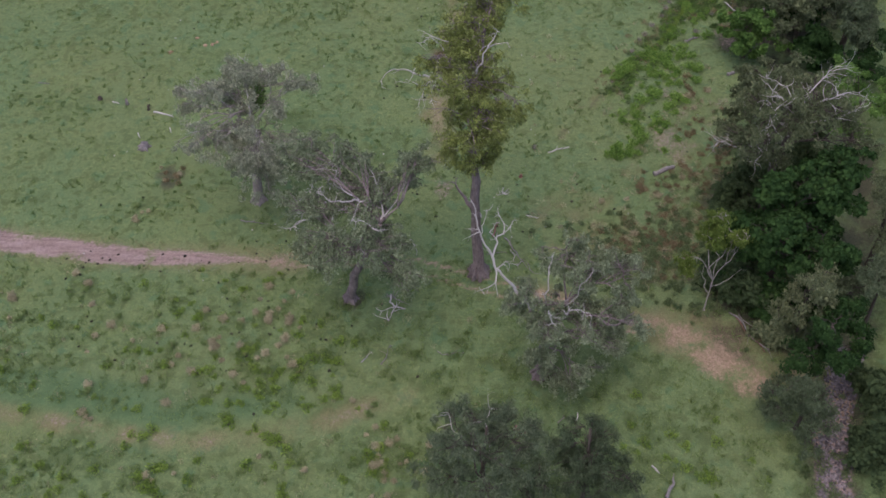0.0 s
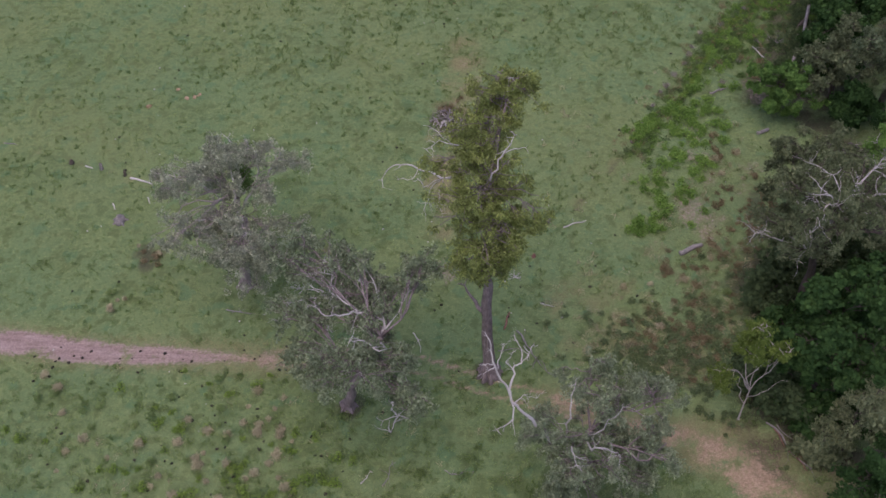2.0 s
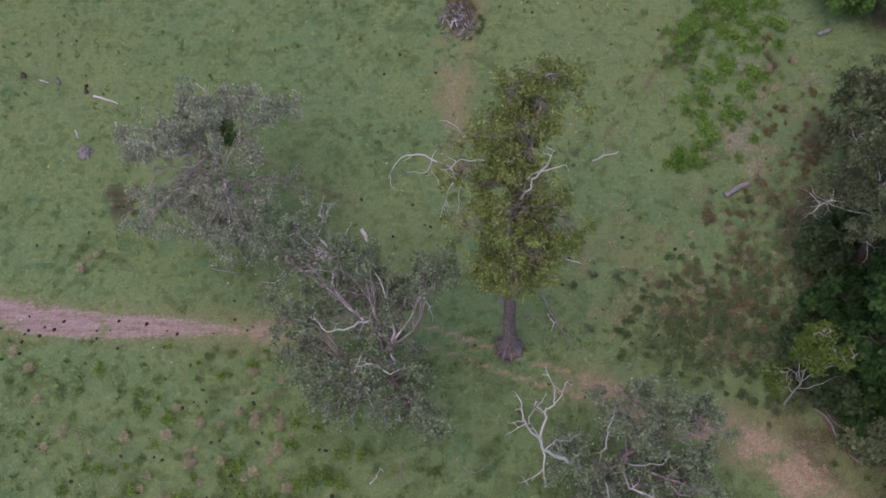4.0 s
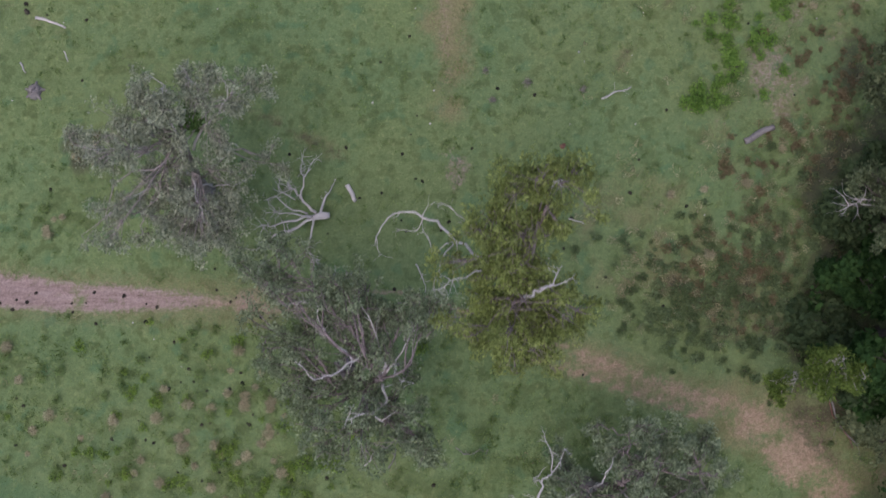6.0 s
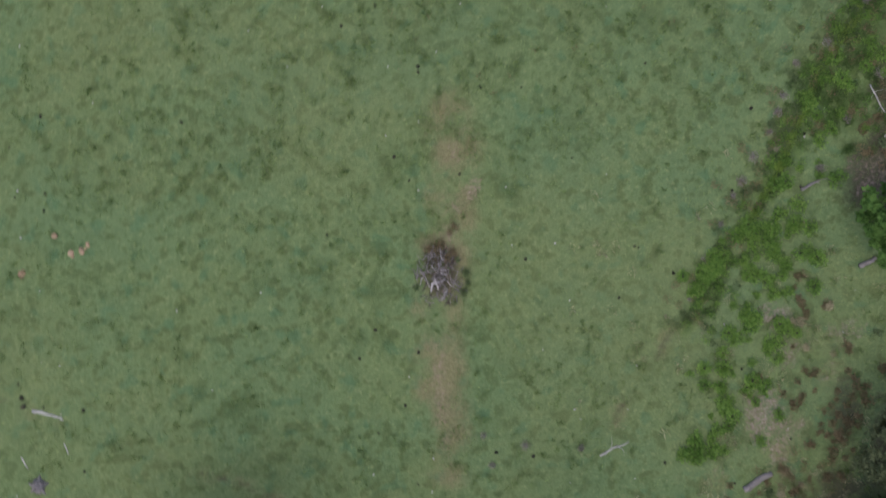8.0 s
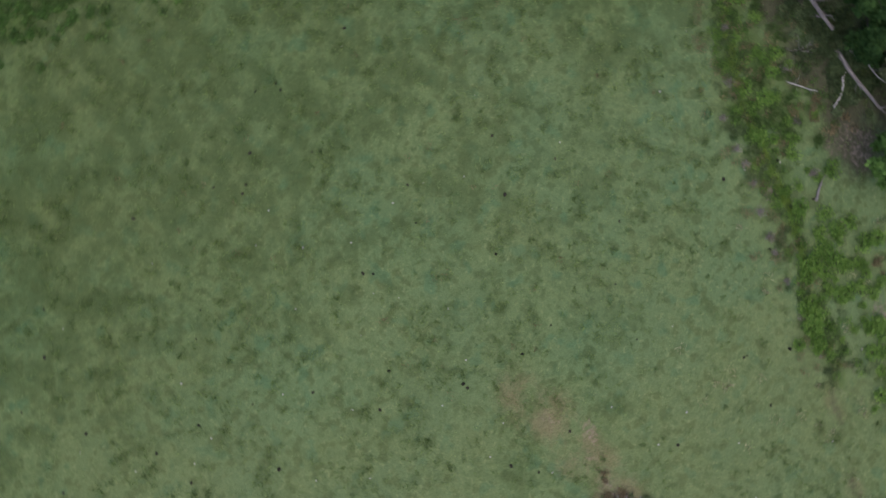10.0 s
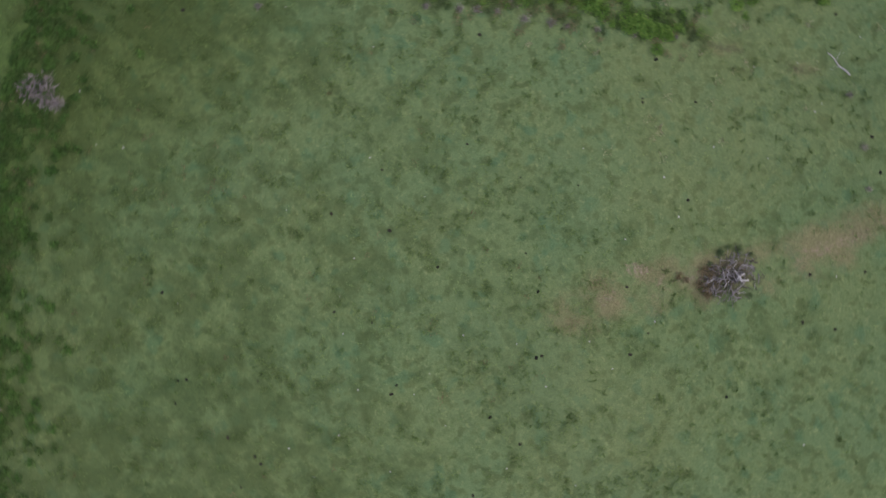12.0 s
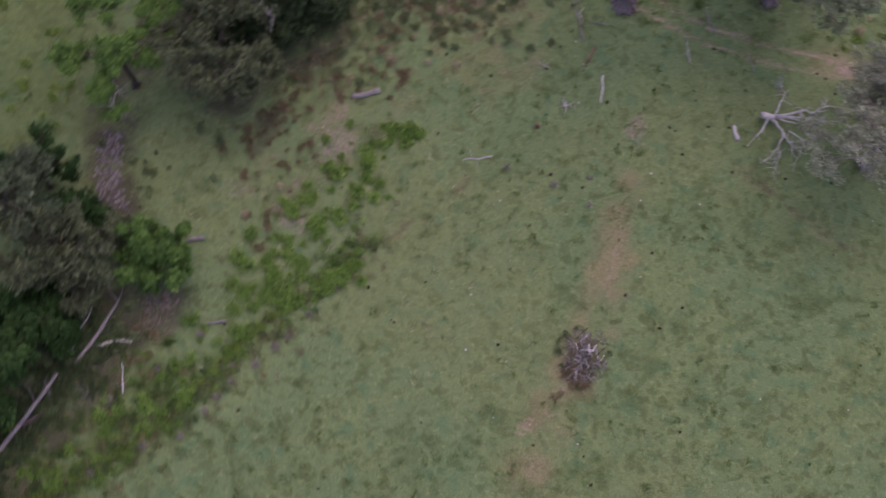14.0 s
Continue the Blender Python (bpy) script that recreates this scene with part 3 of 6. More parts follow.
def gum_tree(name, label, trunk, radius, lobes, bark, foliage, spray=(0.34, 0.07), droop=0.5, clumps=26, per=56, clump_size=0.55, seed=1, dead=(), dead_mat=None, flare=1.7, category="tree", twig=0.035, tight=1.0, fluted=False, regrowth=(), limbs=(), open_crown=1.0):
    """A tree: a trunk along the given places, limbs to each lobe of its crown, twigs and leaf clumps, and bare dead limbs.
    lobes: centre, half widths and, if given, a share of the clumps. dead: start, end, radius, forks and their reach.
    limbs: bare limbs as the places they bend at, radius, forks and their reach."""
    rng, nrng = random.Random(seed), np.random.default_rng(seed)
    base = Vector((trunk[0][0], trunk[0][1], ground_z(trunk[0][0], trunk[0][1])))
    thing = empty(name, base, label, category, "pasture trees")
    line = [Vector(p) - base for p in trunk]
    line[0].z = -0.25
    fine = [line[0], line[0].lerp(line[1], 0.06), line[0].lerp(line[1], 0.16)]
    for a, b in zip(line[:-1], line[1:]):
        for f in (0.33, 0.66, 1.0):
            p = a.lerp(b, f)
            if f < 1:
                p += Vector((rng.gauss(0, radius * 0.2), rng.gauss(0, radius * 0.2), 0))
            if (p - fine[-1]).length > 0.2 and p.z > fine[-1].z - 0.5:
                fine.append(p)
    n = len(fine)
    radii = [radius * (1 - (0.84 if fluted else 0.62) * i / (n - 1)) for i in range(n)]
    radii[0], radii[1] = radius * flare, radius * (1 + (flare - 1) * 0.5)
    wood = Wood()
    wood.tube(fine, radii, 11, 0.12, rng)
    for k in range(9 if fluted else 0):
        # long ribs that run up the trunk
        a = math.tau * k / 9 + rng.uniform(-0.2, 0.2)
        out = Vector((math.cos(a), math.sin(a), 0))
        wood.tube([fine[j] + out * radii[j] * (0.9 + 0.12 * (j < 2)) for j in range(6)], [radius * f for f in (0.4, 0.32, 0.2, 0.16, 0.13, 0.06)], 5)
    for k in range(5):
        a = math.tau * k / 5 + rng.uniform(-0.4, 0.4)
        out = Vector((math.cos(a), math.sin(a), 0))
        wood.tube([out * radius * 0.6 + Vector((0, 0, radius * 1.3)), out * radius * 1.25 + Vector((0, 0, 0.12)), out * radius * 1.7 + Vector((0, 0, -0.15))], [radius * 0.3, radius * 0.3, radius * 0.2], 5)
    part("trunk", wood.mesh("trunk", bark), thing)
    spots = []
    for lobe in lobes:
        centre, half = Vector(lobe[0]) - base, lobe[1]
        share = lobe[2] if len(lobe) > 2 else 1.0
        # the limb leaves the trunk below its lobe
        reach = [p for p in fine[3:] if p.z < centre.z - 0.8] or [fine[min(3, n - 1)]]
        start = max(reach, key=lambda p: p.z - 0.55 * (p - centre).length)
        k = fine.index(start)
        limb_radius = max(0.045, min(radii[k] * 0.45, 0.019 * (centre - start).length))
        limb = bow(start, centre, 0.10 * (centre - start).length, rng, 0.07 * (centre - start).length)
        wood = Wood()
        wood.tube(limb, [limb_radius * (1 - 0.11 * i) for i in range(7)], 7, 0.08, rng)
        knots = []
        for _ in range(max(3, int(clumps * share / 4.5))):
            v = Vector((rng.gauss(0, 1), rng.gauss(0, 1), rng.gauss(0.15, 1))).normalized() * rng.uniform(0.55, 1.0)
            knots.append(centre + Vector((v.x * half[0], v.y * half[1], v.z * half[2])))
        boughs = []
        for knot in knots:
            bough = bow(limb[rng.choice((2, 3, 4, 5, 6))], knot, 0.2, rng, 0.12, 4)
            wood.tube(bough, [limb_radius * 0.42 + 0.012, limb_radius * 0.34 + 0.01, limb_radius * 0.25 + 0.01, twig, twig * 0.6], 5)
            boughs.append(bough)
        for _ in range(max(3, int(clumps * share))):
            k = rng.randrange(len(knots))
            knot = knots[k]
            p = knot + Vector((rng.gauss(0, 0.26 * tight) * half[0], rng.gauss(0, 0.26 * tight) * half[1], rng.gauss(0, 0.2) * half[2]))
            wood.tube(bow(boughs[k][rng.choice((2, 3, 4))], p, 0.1, rng, 0.06, 2), [twig * 0.8, twig * 0.6, twig * 0.25], 4)
            out = (p - centre).normalized() * 0.7 + (p - knot).normalized() * 0.6 + Vector((0, 0, 0.5))
            spots.append((*p, *out))
            if rng.random() < 0.5:
                spots.append((*(p + Vector((rng.gauss(0, 0.7), rng.gauss(0, 0.7), rng.gauss(-0.3, 0.4))) * clump_size), *out))
        part("limb", wood.mesh("limb", bark), thing)
    if spots:
        spots = np.array(spots)
        many = (nrng.integers(int(per * 0.7), int(per * 2.2), len(spots)) * open_crown).astype(int)
        size = nrng.uniform(0.7, 1.3, len(spots))
        offset = ball(many.sum(), nrng) * np.array((1, 1, 0.75)) * 1.05 * tight * clump_size * np.repeat(size, many)[:, None]
        offset[:, 2] -= droop * 0.3 * nrng.random(len(offset))
        around = np.repeat(spots, many, axis=0)
        facing = unit(around[:, 3:]) * 0.8 + unit(offset) * 0.8 + np.array((0, 0, 0.3))
        part("crown", mesh_of("crown", *leaves(around[:, :3] + offset, spray[0] * 0.8, spray[1] * 0.9, droop, nrng, facing, droop >= 0.4), foliage), thing)
    for start, end, r, forks, reach in dead:
        wood = Wood()
        bare_limb(wood, Vector(start) - base, Vector(end) - base, r, forks, reach, rng)
        part("dead_limb", wood.mesh("dead_limb", dead_mat or BONE), thing, "bleached bare dead limb")
    for bends, r, forks, reach, *skin in limbs:
        wood = Wood()
        bent_limb(wood, [Vector(p) - base for p in bends], r * 0.68, forks + 2, reach, rng)
        part("dead_limb", wood.mesh("dead_limb", skin[0] if skin else dead_mat or BONE), thing, "broken bark-covered limb" if skin else "bleached bare dead limb")
    for centre, half, count in regrowth:
        # fresh shoots on an old limb
        offset = ball(count, nrng) * np.array(half)
        part("foliage", mesh_of("foliage", *leaves(np.array(Vector(centre) - base) + offset, 0.24, 0.06, 0.3, nrng, unit(offset) + np.array((0, 0, 0.4))), SAPLINGDARK), thing, "fresh green shoots on an old limb")
    return thing


gum_tree("gum_tree", "tall olive-green gum with a thick fluted trunk", [(3.5, 66.4, 0), (3.1, 66.2, 8), (2.8, 66.0, 14), (3.0, 66.8, 20), (3.4, 68.6, 22.6), (4.2, 71.4, 25.4)], 0.54,
         [((2.9, 65.8, 14.6), (1.4, 1.3, 1.7), 0.5), ((3.3, 66.1, 17.4), (2.7, 2.3, 1.8), 1.5), ((2.0, 65.8, 16.0), (1.6, 1.5, 1.8), 0.6), ((4.2, 66.4, 15.4), (1.0, 1.0, 1.7), 0.3), ((2.3, 65.4, 19.2), (3.5, 2.9, 2.6), 1.7), ((2.4, 66.4, 22.4), (3.6, 2.8, 2.2), 1.4), ((1.4, 70.0, 23.0), (2.6, 2.3, 2.1), 1.6), ((4.5, 72.2, 25.8), (2.4, 2.2, 2.1), 1.7), ((4.5, 66.6, 21.2), (2.2, 2.0, 2.4), 0.9), ((3.4, 69.4, 24.4), (2.3, 2.0, 1.8), 1.4), ((3.0, 72.6, 23.4), (2.0, 1.8, 1.6), 0.5), ((2.4, 68.4, 21.8), (2.9, 1.8, 1.8), 1.0)],
         BARK, OLIVE, (0.29, 0.052), 1.1, 42, 62, 0.48, 3, flare=2.0, tight=0.86, fluted=True,
         open_crown=0.7,
         limbs=[([(3.0, 66.9, 22.6), (3.5, 67.3, 24.2), (4.3, 67.5, 25.4), (4.6, 68.2, 25.6)], 0.12, 3, 0.7), ([(3.8, 67.4, 24.6), (4.6, 67.5, 25.0), (5.3, 67.8, 24.8)], 0.07, 1, 0.4),
                ([(1.4, 69.0, 20.4), (-0.3, 70.3, 19.4), (-1.2, 71.5, 18.8), (-2.4, 72.0, 19.0), (-3.6, 71.9, 19.2), (-4.3, 71.2, 19.2), (-4.6, 70.7, 19.0)], 0.13, 2, 1.3), ([(-2.0, 71.9, 18.9), (-2.4, 71.0, 18.6), (-3.4, 71.1, 18.5)], 0.05, 1, 0.5),
                ([(-0.3, 70.3, 19.3), (-0.9, 69.6, 19.4), (-1.2, 68.8, 19.2), (-1.5, 68.1, 18.8)], 0.07, 4, 1.0), ([(-0.2, 70.2, 19.3), (-0.4, 69.2, 19.4), (-0.5, 68.2, 19.0)], 0.05, 3, 0.8), ([(-0.3, 70.3, 19.3), (-1.6, 69.8, 19.0), (-2.0, 71.0, 18.6)], 0.05, 2, 0.6),
                ([(0.8, 70.6, 21.6), (-0.2, 71.4, 22.4), (-0.9, 71.9, 22.8)], 0.06, 3, 0.9), ([(4.1, 70.8, 24.6), (4.3, 71.9, 25.7), (4.5, 72.3, 27.0)], 0.06, 3, 0.7), ([(0.9, 68.3, 24.6), (-0.4, 67.9, 25.5), (-1.3, 67.4, 25.2)], 0.06, 2, 0.5), ([(2.95, 66.2, 8.0), (2.2, 66.9, 9.2), (1.4, 67.8, 10.0)], 0.34, 1, 0.4, BARK)])
gum_tree("gum_tree", "spreading grey-green gum with bleached dead limbs", [(-8.1, 63.4, 0), (-7.5, 62.9, 4), (-6.2, 62.4, 7.5), (-4.9, 62.8, 10.4)], 0.5,
         [((-11.4, 65.6, 9.2), (2.7, 2.4, 1.8)), ((-6.6, 59.6, 10.8), (3.4, 2.2, 1.8), 1.3), ((-2.7, 58.9, 8.8), (1.9, 1.7, 1.5), 0.8), ((-10.8, 69.5, 11.8), (2.6, 2.3, 1.7), 1.2), ((-7.0, 68.2, 12.8), (1.7, 1.7, 1.5), 0.7), ((-1.6, 66.2, 13.2), (2.0, 1.9, 1.7), 0.9), ((-9.2, 61.6, 8.8), (2.3, 1.9, 1.6), 0.8), ((-11.0, 63.4, 7.4), (2.2, 1.9, 1.4), 0.8), ((-6.6, 65.8, 10.2), (2.4, 2.0, 1.2), 0.9), ((-6.2, 67.2, 11.4), (2.6, 1.8, 1.2), 0.8), ((-5.8, 64.8, 12.0), (2.0, 1.7, 0.8), 0.35), ((-4.4, 63.4, 8.6), (2.0, 1.9, 1.2), 0.4), ((-8.6, 67.2, 10.2), (2.2, 2.0, 1.4), 0.8), ((-4.6, 60.8, 9.6), (2.2, 1.8, 1.4), 0.7), ((-3.8, 67.4, 11.4), (1.8, 1.7, 1.3), 0.4)],
         BARK, GREY, (0.29, 0.07), 0.5, 52, 48, 0.48, 5, tight=0.86, open_crown=0.68,
         limbs=[([(-4.9, 62.8, 10.2), (-4.7, 63.8, 11.2), (-5.8, 64.3, 11.2), (-6.9, 63.8, 12.3), (-7.8, 63.1, 12.7), (-8.8, 62.9, 13.0), (-9.5, 63.7, 13.0)], 0.17, 3, 0.9), ([(-6.6, 64.0, 12.0), (-7.8, 65.2, 11.8), (-8.5, 66.2, 12.0), (-8.6, 67.4, 12.1), (-9.6, 67.6, 12.2)], 0.09, 8, 1.3), ([(-8.6, 67.0, 12.0), (-8.1, 68.4, 12.2), (-7.6, 69.0, 12.4)], 0.05, 5, 0.9),
                ([(-4.7, 63.7, 11.1), (-5.0, 65.0, 12.0), (-5.4, 66.3, 12.4), (-6.0, 67.4, 12.6)], 0.11, 4, 1.0), ([(-4.6, 63.2, 10.8), (-3.6, 64.4, 11.3), (-3.0, 65.5, 12.0), (-2.3, 65.9, 12.3)], 0.10, 3, 0.7), ([(-4.9, 62.4, 10.2), (-4.6, 61.5, 11.0), (-5.4, 60.7, 12.2), (-6.0, 60.8, 12.8), (-6.9, 60.5, 13.3)], 0.13, 3, 0.8), ([(-5.4, 60.7, 12.2), (-4.9, 60.3, 12.2), (-4.4, 60.6, 12.0)], 0.09, 1, 0.4), ([(-5.6, 61.6, 9.4), (-6.2, 60.2, 10.6), (-6.2, 58.9, 11.6)], 0.07, 3, 0.8)])
gum_tree("gum_tree", "mauve-grey gum thinning at its crown", [(-17.7, 76.1, 0), (-17.5, 76.3, 3.5), (-17.6, 76.9, 6.5), (-17.4, 78.2, 9)], 0.55,
         [((-18.0, 80.2, 12.2), (2.2, 1.9, 1.3), 0.8), ((-16.0, 81.2, 11.4), (1.8, 1.6, 1.2), 0.6), ((-13.7, 81.4, 10.9), (1.8, 1.6, 1.3), 0.6), ((-20.0, 77.2, 12.4), (2.4, 2.0, 1.2), 0.9), ((-22.6, 77.4, 11.6), (1.8, 1.5, 1.0), 0.5), ((-16.6, 73.1, 9.2), (2.5, 2.0, 2.0), 2.2), ((-15.9, 72.8, 6.4), (2.2, 1.8, 1.8), 1.6), ((-18.8, 75.0, 9.8), (2.0, 1.7, 1.4), 0.7), ((-21.8, 73.0, 11.2), (1.8, 1.5, 1.0), 0.4), ((-12.4, 77.5, 6.0), (1.2, 1.1, 0.9), 0.25), ((-18.4, 78.4, 11.4), (2.3, 2.0, 1.2), 0.6), ((-15.2, 76.0, 8.4), (1.8, 1.6, 1.3), 0.45), ((-19.8, 73.6, 10.2), (2.2, 1.8, 1.1), 0.5), ((-19.4, 79.2, 11.6), (2.2, 1.8, 1.2), 0.9), ((-18.6, 75.6, 9.4), (2.0, 1.8, 1.3), 0.8), ((-15.0, 78.6, 10.0), (1.8, 1.6, 1.1), 0.5)],
         SMOOTHBARK, MAUVE, (0.27, 0.062), 0.4, 42, 35, 0.5, 7, tight=0.86, twig=0.026, open_crown=1.05,
         limbs=[([(-16.9, 77.8, 8.4), (-16.0, 79.2, 9.4), (-15.2, 79.6, 9.9), (-14.5, 79.9, 10.1), (-13.7, 80.4, 10.5)], 0.15, 3, 0.8), ([(-14.9, 79.8, 10.0), (-14.4, 80.4, 10.6), (-14.1, 81.1, 11.2), (-14.4, 81.7, 11.6)], 0.09, 4, 0.9), ([(-15.8, 79.4, 9.7), (-15.6, 80.3, 10.8), (-15.8, 81.1, 11.7), (-16.4, 81.6, 11.9)], 0.08, 4, 0.9),
                ([(-17.4, 76.6, 8.0), (-17.3, 77.5, 10.4), (-17.6, 78.9, 11.3), (-17.8, 80.1, 12.5), (-17.6, 80.9, 13.0)], 0.17, 5, 1.2), ([(-17.4, 76.4, 7.0), (-18.0, 76.6, 8.6), (-18.6, 77.4, 8.6), (-18.9, 76.6, 9.2)], 0.22, 4, 1.2), ([(-17.2, 76.2, 7.4), (-16.6, 75.5, 9.6), (-16.5, 74.6, 9.8), (-16.1, 73.8, 9.9), (-15.8, 72.9, 9.8)], 0.12, 5, 1.0),
                ([(-17.0, 76.0, 5.0), (-15.6, 75.7, 6.8), (-14.6, 75.5, 7.3), (-13.7, 76.3, 6.2)], 0.10, 5, 1.0), ([(-17.7, 77.6, 8.8), (-19.6, 77.4, 11.4), (-21.6, 77.2, 12.6)], 0.09, 8, 1.5), ([(-17.8, 76.6, 7.6), (-19.8, 74.8, 10.2), (-21.4, 73.4, 11.4)], 0.08, 5, 1.3)], regrowth=[((-16.8, 79.4, 10.2), (0.85, 0.9, 1.6), 800)])
gum_tree("gum_tree", "broad grey-green gum with a bleached dead top", [(8.3, 54.8, 0), (8.4, 55.0, 3.5), (8.8, 55.3, 6.5), (10.0, 55.8, 8.5)], 0.55,
         [((14.4, 56.9, 10.2), (2.6, 2.3, 1.7)), ((11.6, 57.8, 10.6), (2.8, 2.3, 1.8), 1.2), ((9.4, 53.6, 8.2), (2.7, 2.1, 1.9), 1.2), ((6.6, 55.3, 9.4), (1.8, 1.7, 1.8), 0.9), ((12.6, 53.4, 6.6), (2.2, 1.8, 1.6), 0.9), ((15.2, 54.6, 8.6), (1.9, 1.7, 1.3), 0.6), ((9.4, 59.0, 11.2), (1.9, 1.7, 1.4), 0.6), ((11.2, 51.8, 4.4), (1.8, 1.5, 1.4), 0.6), ((6.2, 56.4, 6.6), (1.3, 1.3, 1.4), 0.4), ((8.6, 53.4, 5.0), (2.0, 1.6, 1.7), 0.9), ((12.6, 55.4, 6.2), (2.2, 1.8, 1.6), 0.8), ((9.6, 53.0, 2.8), (1.6, 1.3, 1.2), 0.5), ((10.8, 56.4, 8.0), (2.2, 1.9, 1.6), 0.8)],
         BARK, GREY, (0.28, 0.062), 0.7, 36, 70, 0.46, 9, tight=0.88,
         open_crown=0.8,
         limbs=[([(8.5, 55.1, 5.0), (6.8, 54.9, 9.6), (5.0, 54.8, 12.6), (4.2, 54.9, 13.7), (4.0, 55.3, 14.4), (3.1, 55.5, 16.6), (2.8, 55.8, 17.9), (2.6, 56.3, 19.0)], 0.2, 4, 0.9), ([(3.05, 55.5, 16.7), (3.3, 55.9, 17.6), (3.5, 56.4, 18.4)], 0.06, 2, 0.5), ([(2.9, 55.7, 17.2), (2.3, 55.5, 17.4)], 0.06, 2, 0.3),
                ([(4.1, 55.2, 14.2), (4.3, 56.3, 14.7), (4.4, 57.0, 15.0), (4.9, 57.2, 15.0), (5.0, 58.2, 14.8), (4.7, 59.0, 15.0)], 0.12, 4, 0.7), ([(4.9, 57.3, 15.0), (5.4, 57.9, 15.0), (5.7, 58.6, 15.0)], 0.06, 2, 0.5), ([(4.3, 56.8, 14.9), (3.8, 57.0, 15.4), (4.2, 57.4, 15.8)], 0.06, 3, 0.5), ([(4.2, 54.8, 13.7), (4.2, 53.9, 13.2), (3.7, 53.5, 13.2), (3.1, 53.2, 13.2)], 0.09, 4, 0.5), ([(4.2, 53.9, 13.2), (4.3, 53.2, 12.9)], 0.05, 1, 0.3), ([(4.3, 54.9, 13.6), (5.0, 55.5, 13.8), (5.9, 55.5, 13.3)], 0.07, 4, 0.7),
                ([(8.6, 55.2, 6.5), (8.2, 55.8, 9.4), (8.5, 56.5, 11.1), (8.8, 57.4, 12.2)], 0.13, 2, 0.8), ([(9.8, 55.4, 8.4), (10.6, 54.4, 11.6), (11.1, 53.9, 13.6), (11.5, 54.3, 14.0)], 0.07, 3, 0.7), ([(9.0, 54.8, 8.0), (9.8, 53.2, 10.6), (10.6, 52.6, 11.4), (11.4, 52.2, 11.2)], 0.12, 5, 0.9), ([(8.7, 54.8, 7.0), (8.3, 53.4, 10.4), (8.2, 52.6, 11.2), (8.4, 51.6, 11.2)], 0.10, 4, 0.8)])
gum_tree("she_oak", "grey-green she-oak with fine drooping needles", [(3.0, 42.8, 0), (3.0, 43.0, 5), (3.2, 43.2, 10)], 0.26,
         [((3.0, 42.6, 8.6), (3.3, 2.4, 2.6), 1.5), ((1.2, 45.6, 6.2), (2.7, 2.0, 2.0)), ((5.4, 44.4, 6.6), (2.3, 2.0, 2.2)), ((3.0, 46.6, 4.8), (2.4, 1.6, 1.8), 0.9), ((0.6, 42.4, 5.0), (2.4, 2.0, 2.2), 0.9), ((6.0, 41.6, 4.6), (2.4, 2.0, 2.2), 0.9), ((3.4, 39.6, 6.0), (2.8, 2.0, 2.4))],
         DARKBARK, GREYOAK, (0.34, 0.04), 0.9, 34, 76, 0.46, 11, dead=[((3.0, 43.0, 6), (0.6, 45.4, 8.6), 0.06, 5, 1.2), ((3.1, 43.0, 6), (3.6, 46.4, 7.6), 0.06, 5, 1.2)])
gum_tree("she_oak", "dense dark she-oak standing in pasture", [(10.6, 42.4, 0), (10.6, 42.6, 5), (10.5, 43.0, 10)], 0.24,
         [((10.5, 43.1, 8.4), (2.0, 1.8, 2.4), 1.3), ((11.0, 43.8, 4.8), (2.6, 2.1, 2.2), 1.3), ((12.6, 42.0, 6), (1.8, 1.7, 2.0), 0.8), ((10.4, 40.6, 4.6), (2.6, 2.0, 2.4))],
         DARKBARK, SHEOAK, (0.34, 0.035), 0.8, 34, 80, 0.44, 13)
gum_tree("sapling_gum", "young gum with pale stems and light green top", [(23.2, 61.5, 0), (23.3, 61.7, 1.6), (23.5, 62.0, 3.6)], 0.09,
         [((23.9, 62.7, 10.0), (1.9, 1.6, 0.9), 1.1), ((22.2, 62.3, 8.6), (1.4, 1.3, 1.1), 0.7), ((24.8, 62.0, 8.6), (1.1, 1.1, 1.0), 0.4), ((21.3, 62.2, 6.2), (1.3, 1.2, 1.2), 0.5)],
         PALEBARK, SAPLING, (0.28, 0.06), 0.7, 26, 60, 0.42, 15, flare=1.3, dead=[((23.4, 61.8, 2.6), (24.3, 62.8, 8.4), 0.045, 3, 1.2), ((23.3, 61.7, 2.2), (22.6, 62.2, 5.2), 0.04, 3, 0.9), ((23.4, 61.8, 3.0), (25.6, 62.0, 5.0), 0.03, 1, 0.6)], dead_mat=PALEBARK)
gum_tree("fig_tree", "dense dark green broad-leaved tree beside the creek", [(29.6, 64.6, 0), (29.6, 64.8, 4), (30.0, 65.4, 8)], 0.5,
         [((31.2, 65.8, 11.2), (3.0, 2.6, 2.0), 1.4), ((28.2, 63.0, 8.6), (2.8, 2.3, 1.9), 1.2), ((28.6, 66.2, 10.0), (2.3, 2.2, 1.7)), ((34.0, 66.2, 11.0), (2.6, 2.5, 2.0), 1.1), ((30.2, 61.6, 6.0), (2.8, 2.2, 2.2), 1.2), ((26.6, 62.6, 6.2), (1.9, 1.8, 2.0), 0.8), ((33.0, 62.5, 7.5), (2.4, 2.2, 2.2))],
         DARKBARK, GREEN, (0.46, 0.17), 0.3, 40, 46, 0.5, 17, tight=0.8)
